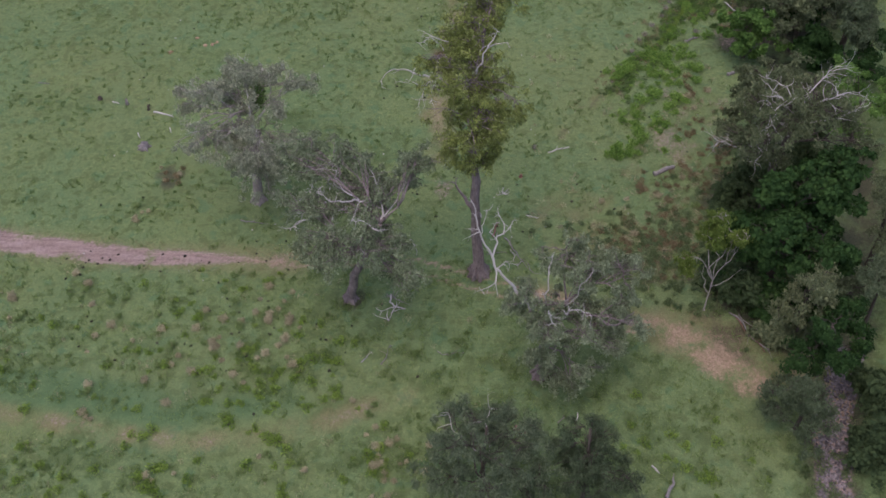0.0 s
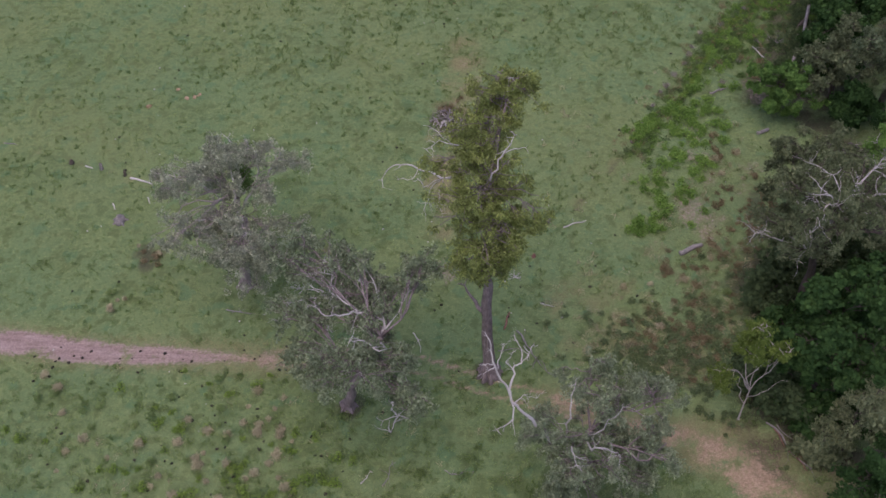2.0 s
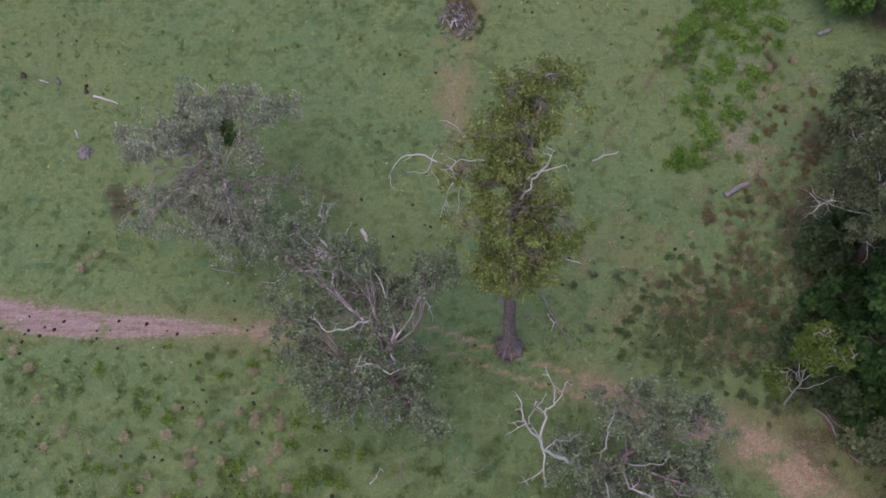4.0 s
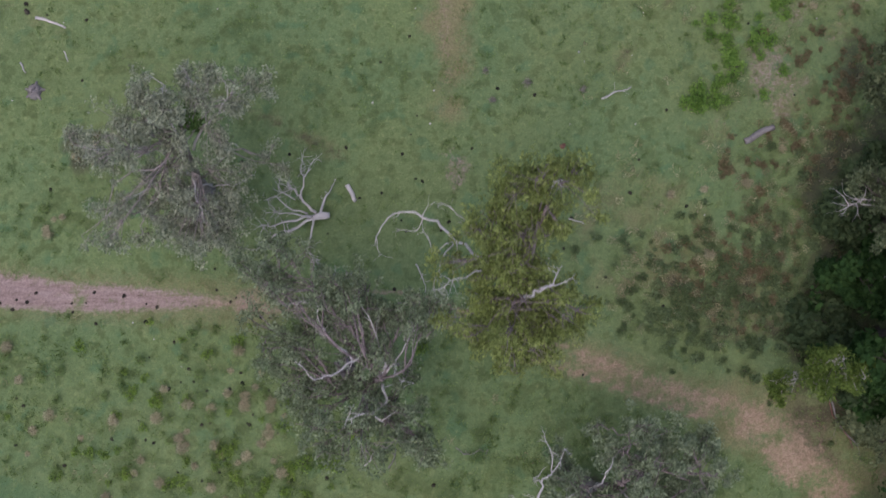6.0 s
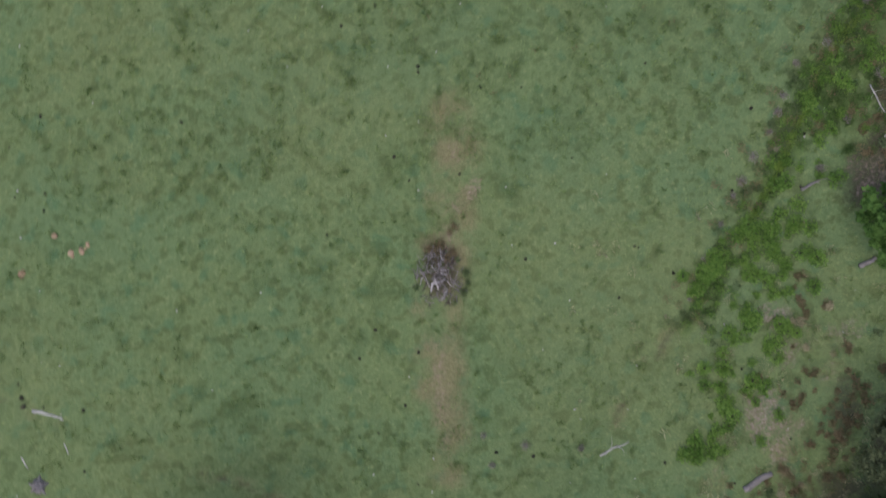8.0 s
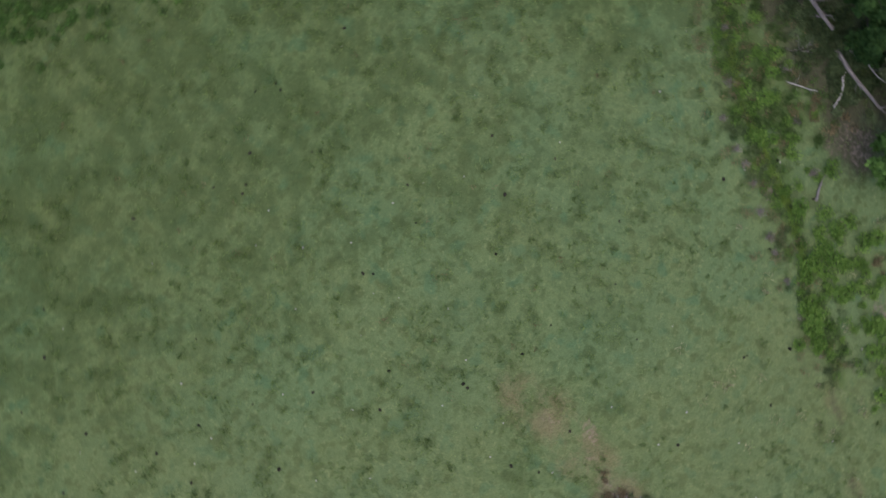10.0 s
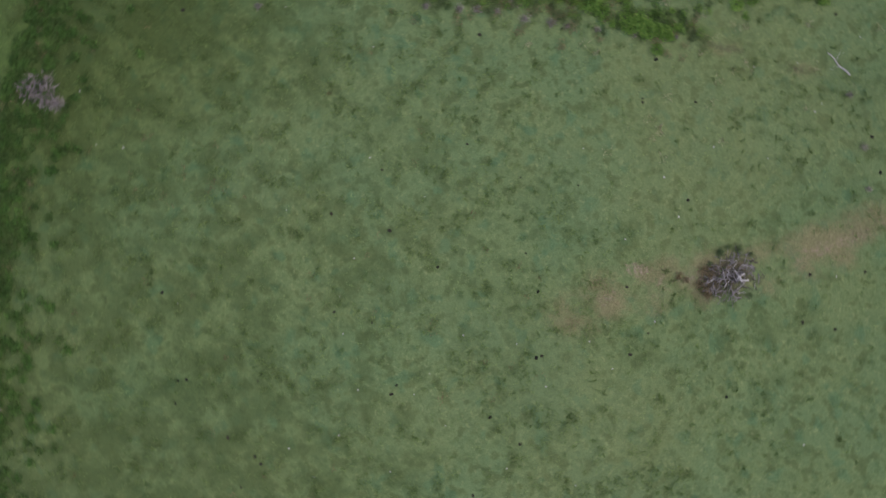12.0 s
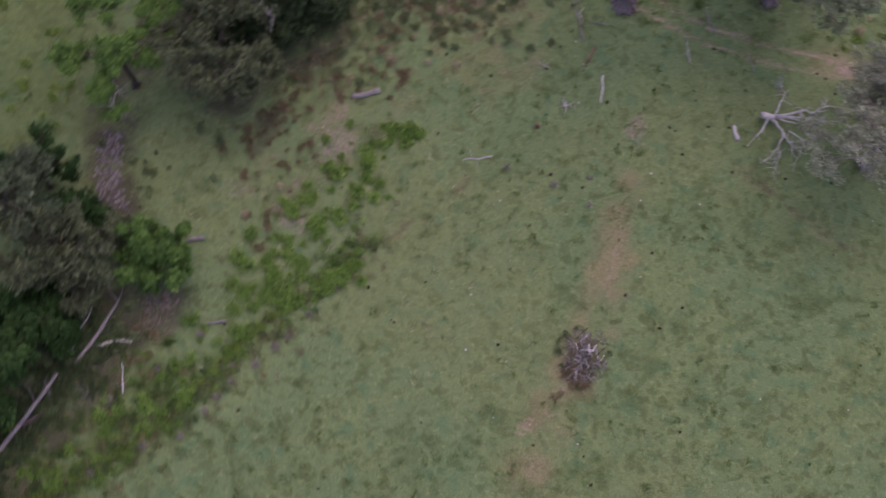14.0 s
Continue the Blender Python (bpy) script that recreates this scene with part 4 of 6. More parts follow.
gum_tree("gum_tree", "large dusky gum with bare grey limbs by the creek", [(30.4, 72.6, 0), (30.4, 72.6, 5), (30.6, 72.4, 10), (31, 72.4, 13)], 0.5,
         [((28.4, 69.9, 15.0), (3.0, 2.5, 1.8), 1.2), ((32.6, 71.4, 14.6), (3.0, 2.6, 1.9), 1.2), ((26.6, 73.1, 9.2), (2.3, 2.1, 1.7)), ((29.2, 75.4, 12.2), (3.0, 2.6, 2.0), 1.2), ((34.0, 75.4, 12.6), (2.7, 2.6, 2.1), 1.1), ((28.4, 70.6, 10.0), (2.3, 1.9, 1.6), 0.8), ((30.8, 78.2, 8.6), (2.6, 2.3, 2.0)), ((36.4, 72.4, 10.5), (2.3, 2.3, 2.0))],
         DARKBARK, DUSKY, (0.32, 0.07), 0.5, 38, 56, 0.52, 19, tight=0.9, open_crown=0.75,
         limbs=[([(29.6, 72.8, 7.6), (27.6, 73.1, 9.2), (25.8, 73.2, 9.6), (24.8, 72.8, 9.8)], 0.12, 8, 1.5), ([(30.6, 72.4, 11), (29.4, 71.0, 15), (28.2, 69.9, 17.3), (27.4, 70.2, 17.8)], 0.12, 9, 1.5), ([(31, 72.4, 12), (32.2, 73.5, 15.4), (33.4, 74.4, 16.4), (34.6, 74.2, 16.8)], 0.13, 10, 1.6), ([(30.6, 74, 6), (30.4, 77.4, 7.6), (28.8, 78.6, 8.6)], 0.10, 8, 1.4), ([(30.2, 71.6, 8), (28.2, 70.4, 10.6), (27.2, 69.6, 10.4)], 0.08, 7, 1.2), ([(31.4, 72.2, 12.4), (30.2, 74.6, 14.6), (29.0, 76.2, 14.2)], 0.08, 8, 1.3)],
         dead=[((30.6, 72.2, 11), (28.4, 69.6, 16.6), 0.12, 7, 1.8), ((30.0, 72.6, 7), (25.6, 73.0, 9.6), 0.11, 6, 1.4), ((31, 72.2, 12), (33.2, 70.8, 16.6), 0.12, 7, 1.8), ((31, 72.4, 11), (35.6, 72.2, 14.0), 0.10, 5, 1.5)])
gum_tree("bushy_tree", "low rounded bright green tree at the clearing", [(33.5, 97.4, 0), (33.5, 97.4, 1.6), (33.4, 97.4, 3)], 0.2,
         [((33.2, 97.2, 4.2), (2.2, 2.0, 1.5), 1.4), ((35.0, 96.0, 3.4), (1.6, 1.5, 1.3), 0.8), ((32.6, 98.8, 3.0), (1.5, 1.4, 1.2), 0.7), ((33.4, 95.6, 2.6), (1.7, 1.3, 1.2), 0.8), ((34.6, 98.6, 3.6), (1.5, 1.4, 1.3), 0.7)],
         DARKBARK, LEAFY, (0.40, 0.15), 0.2, 28, 54, 0.42, 21, tight=0.85)
gum_tree("gum_tree", "dusky olive-grey tree crowding the creek bank", [(39.6, 99.6, 0), (39.6, 99.6, 3), (39.8, 99.6, 6)], 0.4,
         [((38.0, 99.0, 5.4), (2.2, 2.1, 1.9)), ((40.6, 98.0, 6.8), (2.5, 2.2, 1.9), 1.2), ((41.2, 101.2, 6.4), (2.4, 2.2, 2.0), 1.1), ((38.4, 101.4, 3.8), (2.0, 1.8, 1.6), 0.8), ((37.4, 96.6, 4.0), (1.9, 1.6, 1.7), 0.7)],
         DARKBARK, DUSKY, (0.40, 0.10), 0.6, 32, 52, 0.52, 23, tight=0.8)
gum_tree("broadleaf_tree", "deep green leafy tree overhanging a fallen trunk", [(43.6, 109.0, 0), (43.6, 109.0, 2.5), (43.4, 108.8, 5)], 0.32,
         [((41.2, 108.2, 5.4), (2.4, 2.2, 1.7), 1.2), ((43.6, 110.6, 5.6), (2.3, 2.1, 1.8)), ((45.0, 106.8, 6.2), (2.6, 2.4, 1.9)), ((42.6, 112.4, 4.0), (1.9, 1.7, 1.5), 0.8), ((40.2, 105.2, 4.4), (1.8, 1.7, 1.5), 0.8), ((43.0, 104.4, 5.0), (2.2, 2.0, 1.8), 0.9), ((41.4, 111.4, 3.6), (1.8, 1.6, 1.4), 0.8), ((38.6, 104.4, 3.2), (1.5, 1.4, 1.2), 0.6)],
         DARKBARK, GREEN, (0.46, 0.17), 0.2, 34, 50, 0.5, 25, tight=0.8)
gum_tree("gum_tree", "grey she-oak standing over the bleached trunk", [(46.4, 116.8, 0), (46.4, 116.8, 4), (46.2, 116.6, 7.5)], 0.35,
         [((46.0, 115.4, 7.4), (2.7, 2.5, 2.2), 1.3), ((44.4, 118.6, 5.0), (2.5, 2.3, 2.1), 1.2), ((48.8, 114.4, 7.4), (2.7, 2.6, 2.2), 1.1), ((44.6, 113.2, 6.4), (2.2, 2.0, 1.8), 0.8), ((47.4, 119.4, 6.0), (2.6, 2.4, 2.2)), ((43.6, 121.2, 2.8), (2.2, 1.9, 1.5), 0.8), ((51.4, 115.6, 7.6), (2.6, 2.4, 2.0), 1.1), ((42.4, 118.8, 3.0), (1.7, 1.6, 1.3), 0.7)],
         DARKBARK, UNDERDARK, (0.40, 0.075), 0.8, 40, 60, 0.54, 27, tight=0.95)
gum_tree("broadleaf_tree", "bright green leafy tree on the far creek bank", [(41.4, 82.6, 0), (41.4, 82.6, 3), (41.0, 82.4, 6)], 0.3,
         [((39.6, 83.4, 7.6), (2.1, 2.1, 1.7)), ((42.0, 80.4, 7.0), (2.3, 2.1, 1.7)), ((40.4, 86.2, 5.0), (1.8, 1.6, 1.4), 0.7), ((43.6, 84.0, 5.6), (2.0, 1.8, 1.6), 0.8), ((39.2, 79.6, 6), (1.9, 1.8, 1.6), 0.8)],
         DARKBARK, LEAFY, (0.32, 0.10), 0.2, 28, 58, 0.48, 29, dead=[((41.0, 83.4, 4.6), (39.6, 87.2, 5.8), 0.10, 6, 1.4)])
gum_tree("broadleaf_tree", "small dark green tree beside the stony creek", [(31.6, 54.8, 0), (31.6, 54.8, 3), (31.2, 54.4, 6)], 0.22,
         [((31.0, 54.2, 7.4), (2.0, 1.8, 1.6), 1.2), ((32.6, 53.0, 5.4), (1.9, 1.7, 1.6)), ((29.6, 53.2, 5.0), (1.6, 1.5, 1.4), 0.8), ((33.0, 55.6, 6.0), (1.7, 1.5, 1.4), 0.7)],
         DARKBARK, GREEN, (0.32, 0.10), 0.3, 28, 58, 0.46, 31)
gum_tree("gum_tree", "thin dusky gum leaning over the creek", [(30.2, 57.8, 0), (30.2, 57.8, 3), (29.8, 57.4, 6)], 0.2,
         [((29.4, 57.0, 7.8), (1.8, 1.6, 1.2)), ((31.2, 58.4, 7.2), (1.7, 1.5, 1.2), 0.8), ((27.8, 57.6, 4.6), (1.5, 1.4, 1.0), 0.5), ((30.2, 57.4, 5.6), (1.8, 1.6, 1.2), 0.8)],
         DARKBARK, DUSKY, (0.32, 0.07), 0.5, 26, 56, 0.46, 33)
gum_tree("gum_tree", "small grey-green gum on the creek edge", [(28.6, 49.2, 0), (28.6, 49.2, 2.5), (28.3, 48.8, 5)], 0.2,
         [((28.2, 48.6, 5.2), (2.0, 1.7, 1.4), 1.2), ((29.8, 49.4, 4.4), (1.8, 1.6, 1.4)), ((27.4, 50.4, 3.4), (1.8, 1.5, 1.2), 0.9), ((28.8, 47.4, 3.0), (1.8, 1.5, 1.3), 0.9), ((26.6, 48.6, 2.2), (1.5, 1.3, 1.1), 0.7)],
         DARKBARK, SHEOAK, (0.30, 0.05), 0.5, 26, 60, 0.46, 35)
gum_tree("gum_tree", "grey-green tree on the far side of the creek", [(36.6, 46.8, 0), (36.6, 46.8, 3), (36.2, 46.4, 6)], 0.26,
         [((35.6, 45.8, 7.0), (2.1, 1.9, 1.6)), ((37.6, 47.8, 6.8), (2.1, 1.9, 1.6)), ((36.4, 43.6, 5.4), (2.0, 1.7, 1.6), 0.9)],
         DARKBARK, UNDER, (0.32, 0.07), 0.5, 26, 58, 0.5, 37)
gum_tree("gum_tree", "dusky gum with fine grey foliage", [(39.0, 66.4, 0), (39.0, 66.4, 4), (38.6, 66.2, 8)], 0.35,
         [((37.8, 65.8, 9.6), (2.5, 2.3, 2.0), 1.2), ((40.6, 67.6, 9.2), (2.4, 2.3, 2.0)), ((38.2, 62.8, 6.6), (2.2, 1.9, 1.8), 0.9)],
         DARKBARK, DUSKY, (0.30, 0.06), 0.6, 28, 60, 0.52, 39)
gum_tree("gum_tree", "tall dark gum in the creek belt", [(44.2, 97.4, 0), (44.2, 97.4, 4), (44, 97.2, 7.5)], 0.42,
         [((43.0, 96.6, 8.4), (2.7, 2.4, 2.0), 1.2), ((46.0, 99.6, 8.4), (2.8, 2.6, 2.2), 1.1), ((44.4, 95.0, 6.4), (2.3, 2.1, 1.9)), ((45.5, 95.0, 5.6), (2.4, 2.2, 2.0)), ((47.6, 103.6, 8.0), (2.6, 2.4, 2.2))],
         DARKBARK, SHEOAK, (0.42, 0.09), 0.6, 30, 52, 0.55, 41)
gum_tree("gum_tree", "dusky grey gum in the creek belt", [(32.6, 82.0, 0), (32.6, 82.0, 3.5), (32.4, 82.2, 7)], 0.34,
         [((30.6, 83.2, 8.0), (2.5, 2.1, 1.7), 1.2), ((34.0, 83.6, 8.0), (2.5, 2.2, 1.8), 1.2), ((32.2, 80.2, 8.6), (2.4, 2.2, 1.8)), ((35.6, 80.6, 7.2), (2.3, 2.2, 1.8)), ((29.6, 80.6, 6.0), (1.9, 1.7, 1.6), 0.7)],
         DARKBARK, DUSKY, (0.38, 0.095), 0.5, 32, 54, 0.5, 43, tight=0.8)
gum_tree("she_oak", "dark she-oak at the foot of the creek bank", [(36.6, 59.2, 0), (36.6, 59.2, 3), (36.4, 59.0, 6)], 0.24,
         [((36.0, 58.6, 6.4), (2.2, 2.0, 1.8)), ((38.0, 60.4, 6.6), (2.2, 2.0, 1.9)), ((34.6, 60.6, 4.2), (2.0, 1.8, 1.7), 0.8)],
         DARKBARK, SHEOAK, (0.32, 0.06), 0.5, 30, 62, 0.5, 45)
gum_tree("broadleaf_tree", "dark green understorey tree beneath the gums", [(44.8, 93.2, 0), (44.8, 93.2, 2.4), (44.7, 93.2, 4)], 0.2,
         [((43.9, 92.8, 4.0), (1.9, 1.9, 1.4)), ((46.0, 94.0, 4.4), (2.2, 2.0, 1.6)), ((45.0, 91.0, 3.0), (1.8, 1.6, 1.3), 0.7)],
         DARKBARK, GREEN, (0.32, 0.10), 0.3, 28, 60, 0.48, 47)
# added to darken the shadowed bank under the bigger trees
gum_tree("broadleaf_tree", "low dark green tree added as shade at the wood's edge", [(28.8, 60.2, 0), (28.8, 60.2, 1.4), (28.7, 60.2, 2.6)], 0.16,
         [((27.6, 60.4, 2.6), (1.7, 1.4, 1.1), 0.9), ((30.2, 59.8, 3.2), (1.9, 1.5, 1.3)), ((25.9, 62.6, 2.4), (1.6, 1.4, 1.1), 0.8), ((32.4, 59.6, 3.4), (1.8, 1.6, 1.4), 0.9)],
         DARKBARK, GREEN, (0.32, 0.10), 0.3, 26, 56, 0.46, 49)
gum_tree("she_oak", "dark she-oak at the corner of the paddock", [(48.6, 127.6, 0), (48.6, 127.6, 2.5), (48.4, 127.4, 5)], 0.22,
         [((47.6, 127.4, 4.6), (2.1, 1.9, 1.7)), ((49.8, 125.6, 5.2), (2.2, 2.0, 1.8)), ((49.4, 129.6, 4.4), (2.1, 1.9, 1.7), 0.9)],
         DARKBARK, SHEOAK, (0.32, 0.06), 0.5, 28, 60, 0.48, 51)


def thicket(label, x, y, reach, tall, foliage, seed, lobes=5):
    """A low dense tree of the wood's understorey, with its crown down to the ground."""
    rng = random.Random(seed)
    crown = []
    for k in range(lobes):
        a, d = math.tau * k / lobes + rng.uniform(-0.4, 0.4), reach * rng.uniform(0.45, 0.8)
        crown.append(((x + d * math.cos(a), y + d * math.sin(a), tall * rng.uniform(0.35, 0.85)), (reach * 0.5, reach * 0.45, tall * 0.3), 0.8))
    crown.append(((x, y, tall), (reach * 0.55, reach * 0.5, tall * 0.3), 1.0))
    gum_tree("understorey_tree", label, [(x, y, 0), (x + 0.1, y, tall * 0.4), (x, y + 0.1, tall * 0.75)], 0.13, crown, DARKBARK, foliage, (0.48, 0.18), 0.3, 22, 30, 0.55, seed)


# most of these low trees are added to give dark shade under crowns
thicket("dark green tree added as shade beside a young gum", 26.6, 62.6, 2.4, 3.2, UNDERDARK, 71)
thicket("dark green thicket added as shade by bare soil", 29.4, 60.8, 2.3, 3.0, GREEN, 72)
thicket("scrubby tree added as shade below the fig", 25.4, 65.6, 1.8, 2.2, UNDERDARK, 73)
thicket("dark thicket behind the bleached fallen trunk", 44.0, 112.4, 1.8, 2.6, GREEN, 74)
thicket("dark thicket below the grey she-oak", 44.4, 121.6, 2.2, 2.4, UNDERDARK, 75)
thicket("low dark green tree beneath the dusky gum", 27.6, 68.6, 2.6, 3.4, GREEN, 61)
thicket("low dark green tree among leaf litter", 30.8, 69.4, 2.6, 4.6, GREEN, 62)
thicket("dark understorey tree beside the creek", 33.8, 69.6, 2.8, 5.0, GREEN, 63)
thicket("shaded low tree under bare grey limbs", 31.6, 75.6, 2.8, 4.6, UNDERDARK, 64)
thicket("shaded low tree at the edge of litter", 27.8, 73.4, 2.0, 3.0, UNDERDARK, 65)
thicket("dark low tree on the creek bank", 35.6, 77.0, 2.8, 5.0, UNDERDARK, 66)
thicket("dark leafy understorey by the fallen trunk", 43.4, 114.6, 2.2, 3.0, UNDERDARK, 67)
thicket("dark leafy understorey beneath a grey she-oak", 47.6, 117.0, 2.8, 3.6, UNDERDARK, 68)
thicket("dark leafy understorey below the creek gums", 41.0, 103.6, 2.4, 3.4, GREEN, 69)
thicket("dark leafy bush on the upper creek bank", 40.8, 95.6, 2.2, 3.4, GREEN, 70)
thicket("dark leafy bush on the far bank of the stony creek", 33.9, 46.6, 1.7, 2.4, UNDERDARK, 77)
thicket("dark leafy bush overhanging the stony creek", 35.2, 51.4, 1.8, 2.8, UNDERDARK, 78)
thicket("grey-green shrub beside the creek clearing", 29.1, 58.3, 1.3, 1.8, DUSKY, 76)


# ---- fallen timber ----
def log(name, label, a, b, r, material, stubs=3, seed=0, lift=0.0, category="log", taper=0.45):
    """A fallen trunk or branch that lies on the ground, with broken stubs."""
    rng = random.Random(seed)
    za, zb = ground_z(*a) + r * 0.7, ground_z(*b) + r * 0.7 + lift
    base = Vector((a[0], a[1], ground_z(*a)))
    thing = empty(name, base, label, category)
    start, end = Vector((a[0], a[1], za)) - base, Vector((b[0], b[1], zb)) - base
    span = (end - start).length
    line = bow(start, end, 0, rng, 0.03 * min(span, 3), 7)
    for i, p in enumerate(line):
        p.z = max(p.z, ground_z(p.x + base.x, p.y + base.y) - base.z + r * 0.4)
    wood = Wood()
    wood.tube(line, [r * (1 - taper * i / 7) for i in range(8)], 9, 0.14, rng)
    part("stem", wood.mesh("stem", material), thing)
    for _ in range(stubs):
        wood = Wood()
        at = line[rng.randint(2, 7)]
        way = Vector((rng.gauss(0, 1), rng.gauss(0, 1), abs(rng.gauss(0.2, 0.3)))) + (end - start).normalized()
        branching(wood, at, way, min(span, 5) * rng.uniform(0.12, 0.3), r * 0.3, 1, rng, 0.6, 0.1)
        part("side_branch", wood.mesh("side_branch", material), thing)
    return thing


log("log", "weathered grey log lying in rough grass", (21.2, 78.85), (23.35, 79.85), 0.24, OLDWOOD, 0, 1, taper=0.2)
log("log", "short grey log at the edge of the trees", (31.3, 94.35), (32.5, 94.9), 0.19, OLDWOOD, 1, 2, taper=0.25)
log("log", "pale fallen pole lying in green pasture", (-30.3, 89.5), (-28.1, 88.65), 0.11, BONE, 0, 3)
log("branch", "bleached crooked branch lying in green pasture", (10.95, 82.3), (13.15, 83.15), 0.07, BONE, 2, 4, category="branch")
log("log", "split red rotten log on the slope", (5.9, 49.6), (7.2, 48.9), 0.26, RUSTWOOD, 0, 5, taper=0.3)
log("log", "pale barkless log beside a fallen tree", (-7.7, 76.5), (-7.1, 75.3), 0.17, BONE, 0, 6, taper=0.2)
log("log", "pale straight pole lying in the grass", (3.85, 73.3), (3.5, 75.7), 0.1, BONE, 0, 7)
log("branch", "reddish broken branch in the pasture", (4.9, 70.8), (5.5, 72.7), 0.09, RUSTWOOD, 2, 8, category="branch")
log("branch", "thin grey stick lying in the grass", (4.3, 68.6), (6.1, 68.7), 0.05, OLDWOOD, 2, 11, category="branch")
log("branch", "twiggy grey fallen branch beside the track", (-19.2, 73.4), (-17.0, 72.9), 0.06, OLDWOOD, 5, 17, category="branch")
log("branch", "crooked grey branch near the wheel tracks", (-4.3, 67.4), (-3.2, 65.4), 0.07, OLDWOOD, 5, 18, category="branch")
log("branch", "short grey branch in trampled grass", (-7.9, 70.2), (-7.2, 68.8), 0.06, OLDWOOD, 3, 19, category="branch")
log("log", "dark burnt stump end in pasture", (17.2, 43.0), (17.9, 44.4), 0.17, OLDWOOD, 3, 20, 0.3)
log("branch", "small pale branch in the pasture", (16.5, 45.9), (17.0, 45.2), 0.08, BONE, 2, 21, category="branch")
log("branch", "twiggy pale stick below the she-oaks", (9.4, 50.0), (10.1, 50.6), 0.05, OLDWOOD, 3, 22, category="branch")
log("branch", "white stick below the she-oaks", (10.9, 50.1), (11.1, 51.0), 0.06, BONE, 1, 23, category="branch")
log("branch", "pinkish dry fallen branch by the clearing", (25.4, 61.2), (28.0, 56.9), 0.08, OLDWOOD, 3, 24, 0.2, category="branch")
log("branch", "grey dry fallen branch by the clearing", (25.9, 60.6), (27.6, 56.7), 0.06, RUSTWOOD, 2, 25, 0.2, category="branch")
log("branch", "thin dry fallen branch by the clearing", (26.2, 61.0), (28.5, 57.6), 0.05, OLDWOOD, 2, 46, 0.2, category="branch")
log("fallen_tree", "long bleached fallen trunk under leafy trees", (41.8, 117.0), (38.6, 107.4), 0.25, OLDWOOD, 3, 26, 0.4, "fallen tree", 0.5)
log("fallen_tree", "broken bleached trunk lying beside a green tree", (37.7, 106.2), (36.0, 101.1), 0.21, OLDWOOD, 3, 44, 0.5, "fallen tree", 0.5)
log("log", "dark bark slab beside the fallen trunk", (39.9, 111.8), (38.7, 110.2), 0.26, DARKBARK, 2, 45)
log("branch", "bleached limb of the fallen trunk", (37.2, 104.7), (34.0, 103.7), 0.13, BONE, 1, 27, 0.2, category="branch")
log("branch", "pale limb beside the fallen trunk", (39.8, 110.0), (38.9, 107.4), 0.12, OLDWOOD, 2, 28, 0.2, category="branch")
log("branch", "thin leaning stem beside the fallen trunk", (38.6, 105.9), (37.6, 102.0), 0.07, BONE, 2, 29, 1.2, category="branch")
log("branch", "dry twiggy stick in tall weeds", (33.4, 107.6), (34.2, 105.4), 0.05, BONE, 4, 30, 0.3, category="branch")
log("branch", "small bleached stick in the pasture", (-28.2, 86.9), (-27.9, 86.1), 0.05, BONE, 0, 31, category="branch")
log("branch", "small bleached stick by the herd's pad", (8.2, 73.6), (9.3, 73.2), 0.05, BONE, 3, 32, category="branch")
log("log", "dark half-buried log in scrub", (27.6, 100.4), (29.2, 101.0), 0.13, OLDWOOD, 3, 33)


def stump(label, x, y, r, h, material, seed):
    rng = random.Random(seed)
    thing = empty("tree_stump", (x, y, ground_z(x, y)), label, "tree stump")
    wood = Wood()
    wood.tube([(0, 0, -0.1), (0.02, 0, h * 0.3), (0.05, 0.03, h), (0.05, 0.03, h * 0.55)], [r * 1.4, r, r * 0.85, r * 0.5], 11, 0.2, rng)
    part("bole", wood.mesh("bole", material), thing)
    for k in range(5):
        a = math.tau * k / 5 + rng.uniform(-0.4, 0.4)
        wood = Wood()
        d = Vector((math.cos(a), math.sin(a), 0))
        wood.tube([d * r * 0.7 + Vector((0, 0, h * 0.3)), d * r * 1.3 + Vector((0, 0, 0.05)), d * r * 1.8 + Vector((0, 0, -0.08))], [r * 0.3, r * 0.25, r * 0.12], 5)
        part("root", wood.mesh("root", material), thing)
    return thing


stump("old grey splintered stump in pasture", -30.3, 84.0, 0.46, 0.6, OLDWOOD, 1)
stump("dark broken fence post stump", -33.4, 90.9, 0.15, 0.7, OLDWOOD, 3)
stump("dark broken post beside a fallen pole", -30.9, 89.9, 0.13, 0.6, DARKBARK, 4)
stump("mossy low stump in the pasture", -36.4, 91.6, 0.2, 0.4, DARKBARK, 5)
log("branch", "short bleached stick beside a stump", (-31.4, 86.2), (-31.0, 85.4), 0.06, BONE, 0, 41, category="branch")
log("branch", "grey fallen rail by an old post", (-35.0, 91.2), (-34.2, 90.9), 0.07, BONE, 1, 42, category="branch")
log("branch", "scattered grey sticks in the pasture", (-43.8, 94.6), (-42.4, 94.3), 0.05, OLDWOOD, 4, 43, category="branch")
stump("small grey stump in pasture", 8.0, 78.9, 0.16, 0.35, RUSTWOOD, 2)


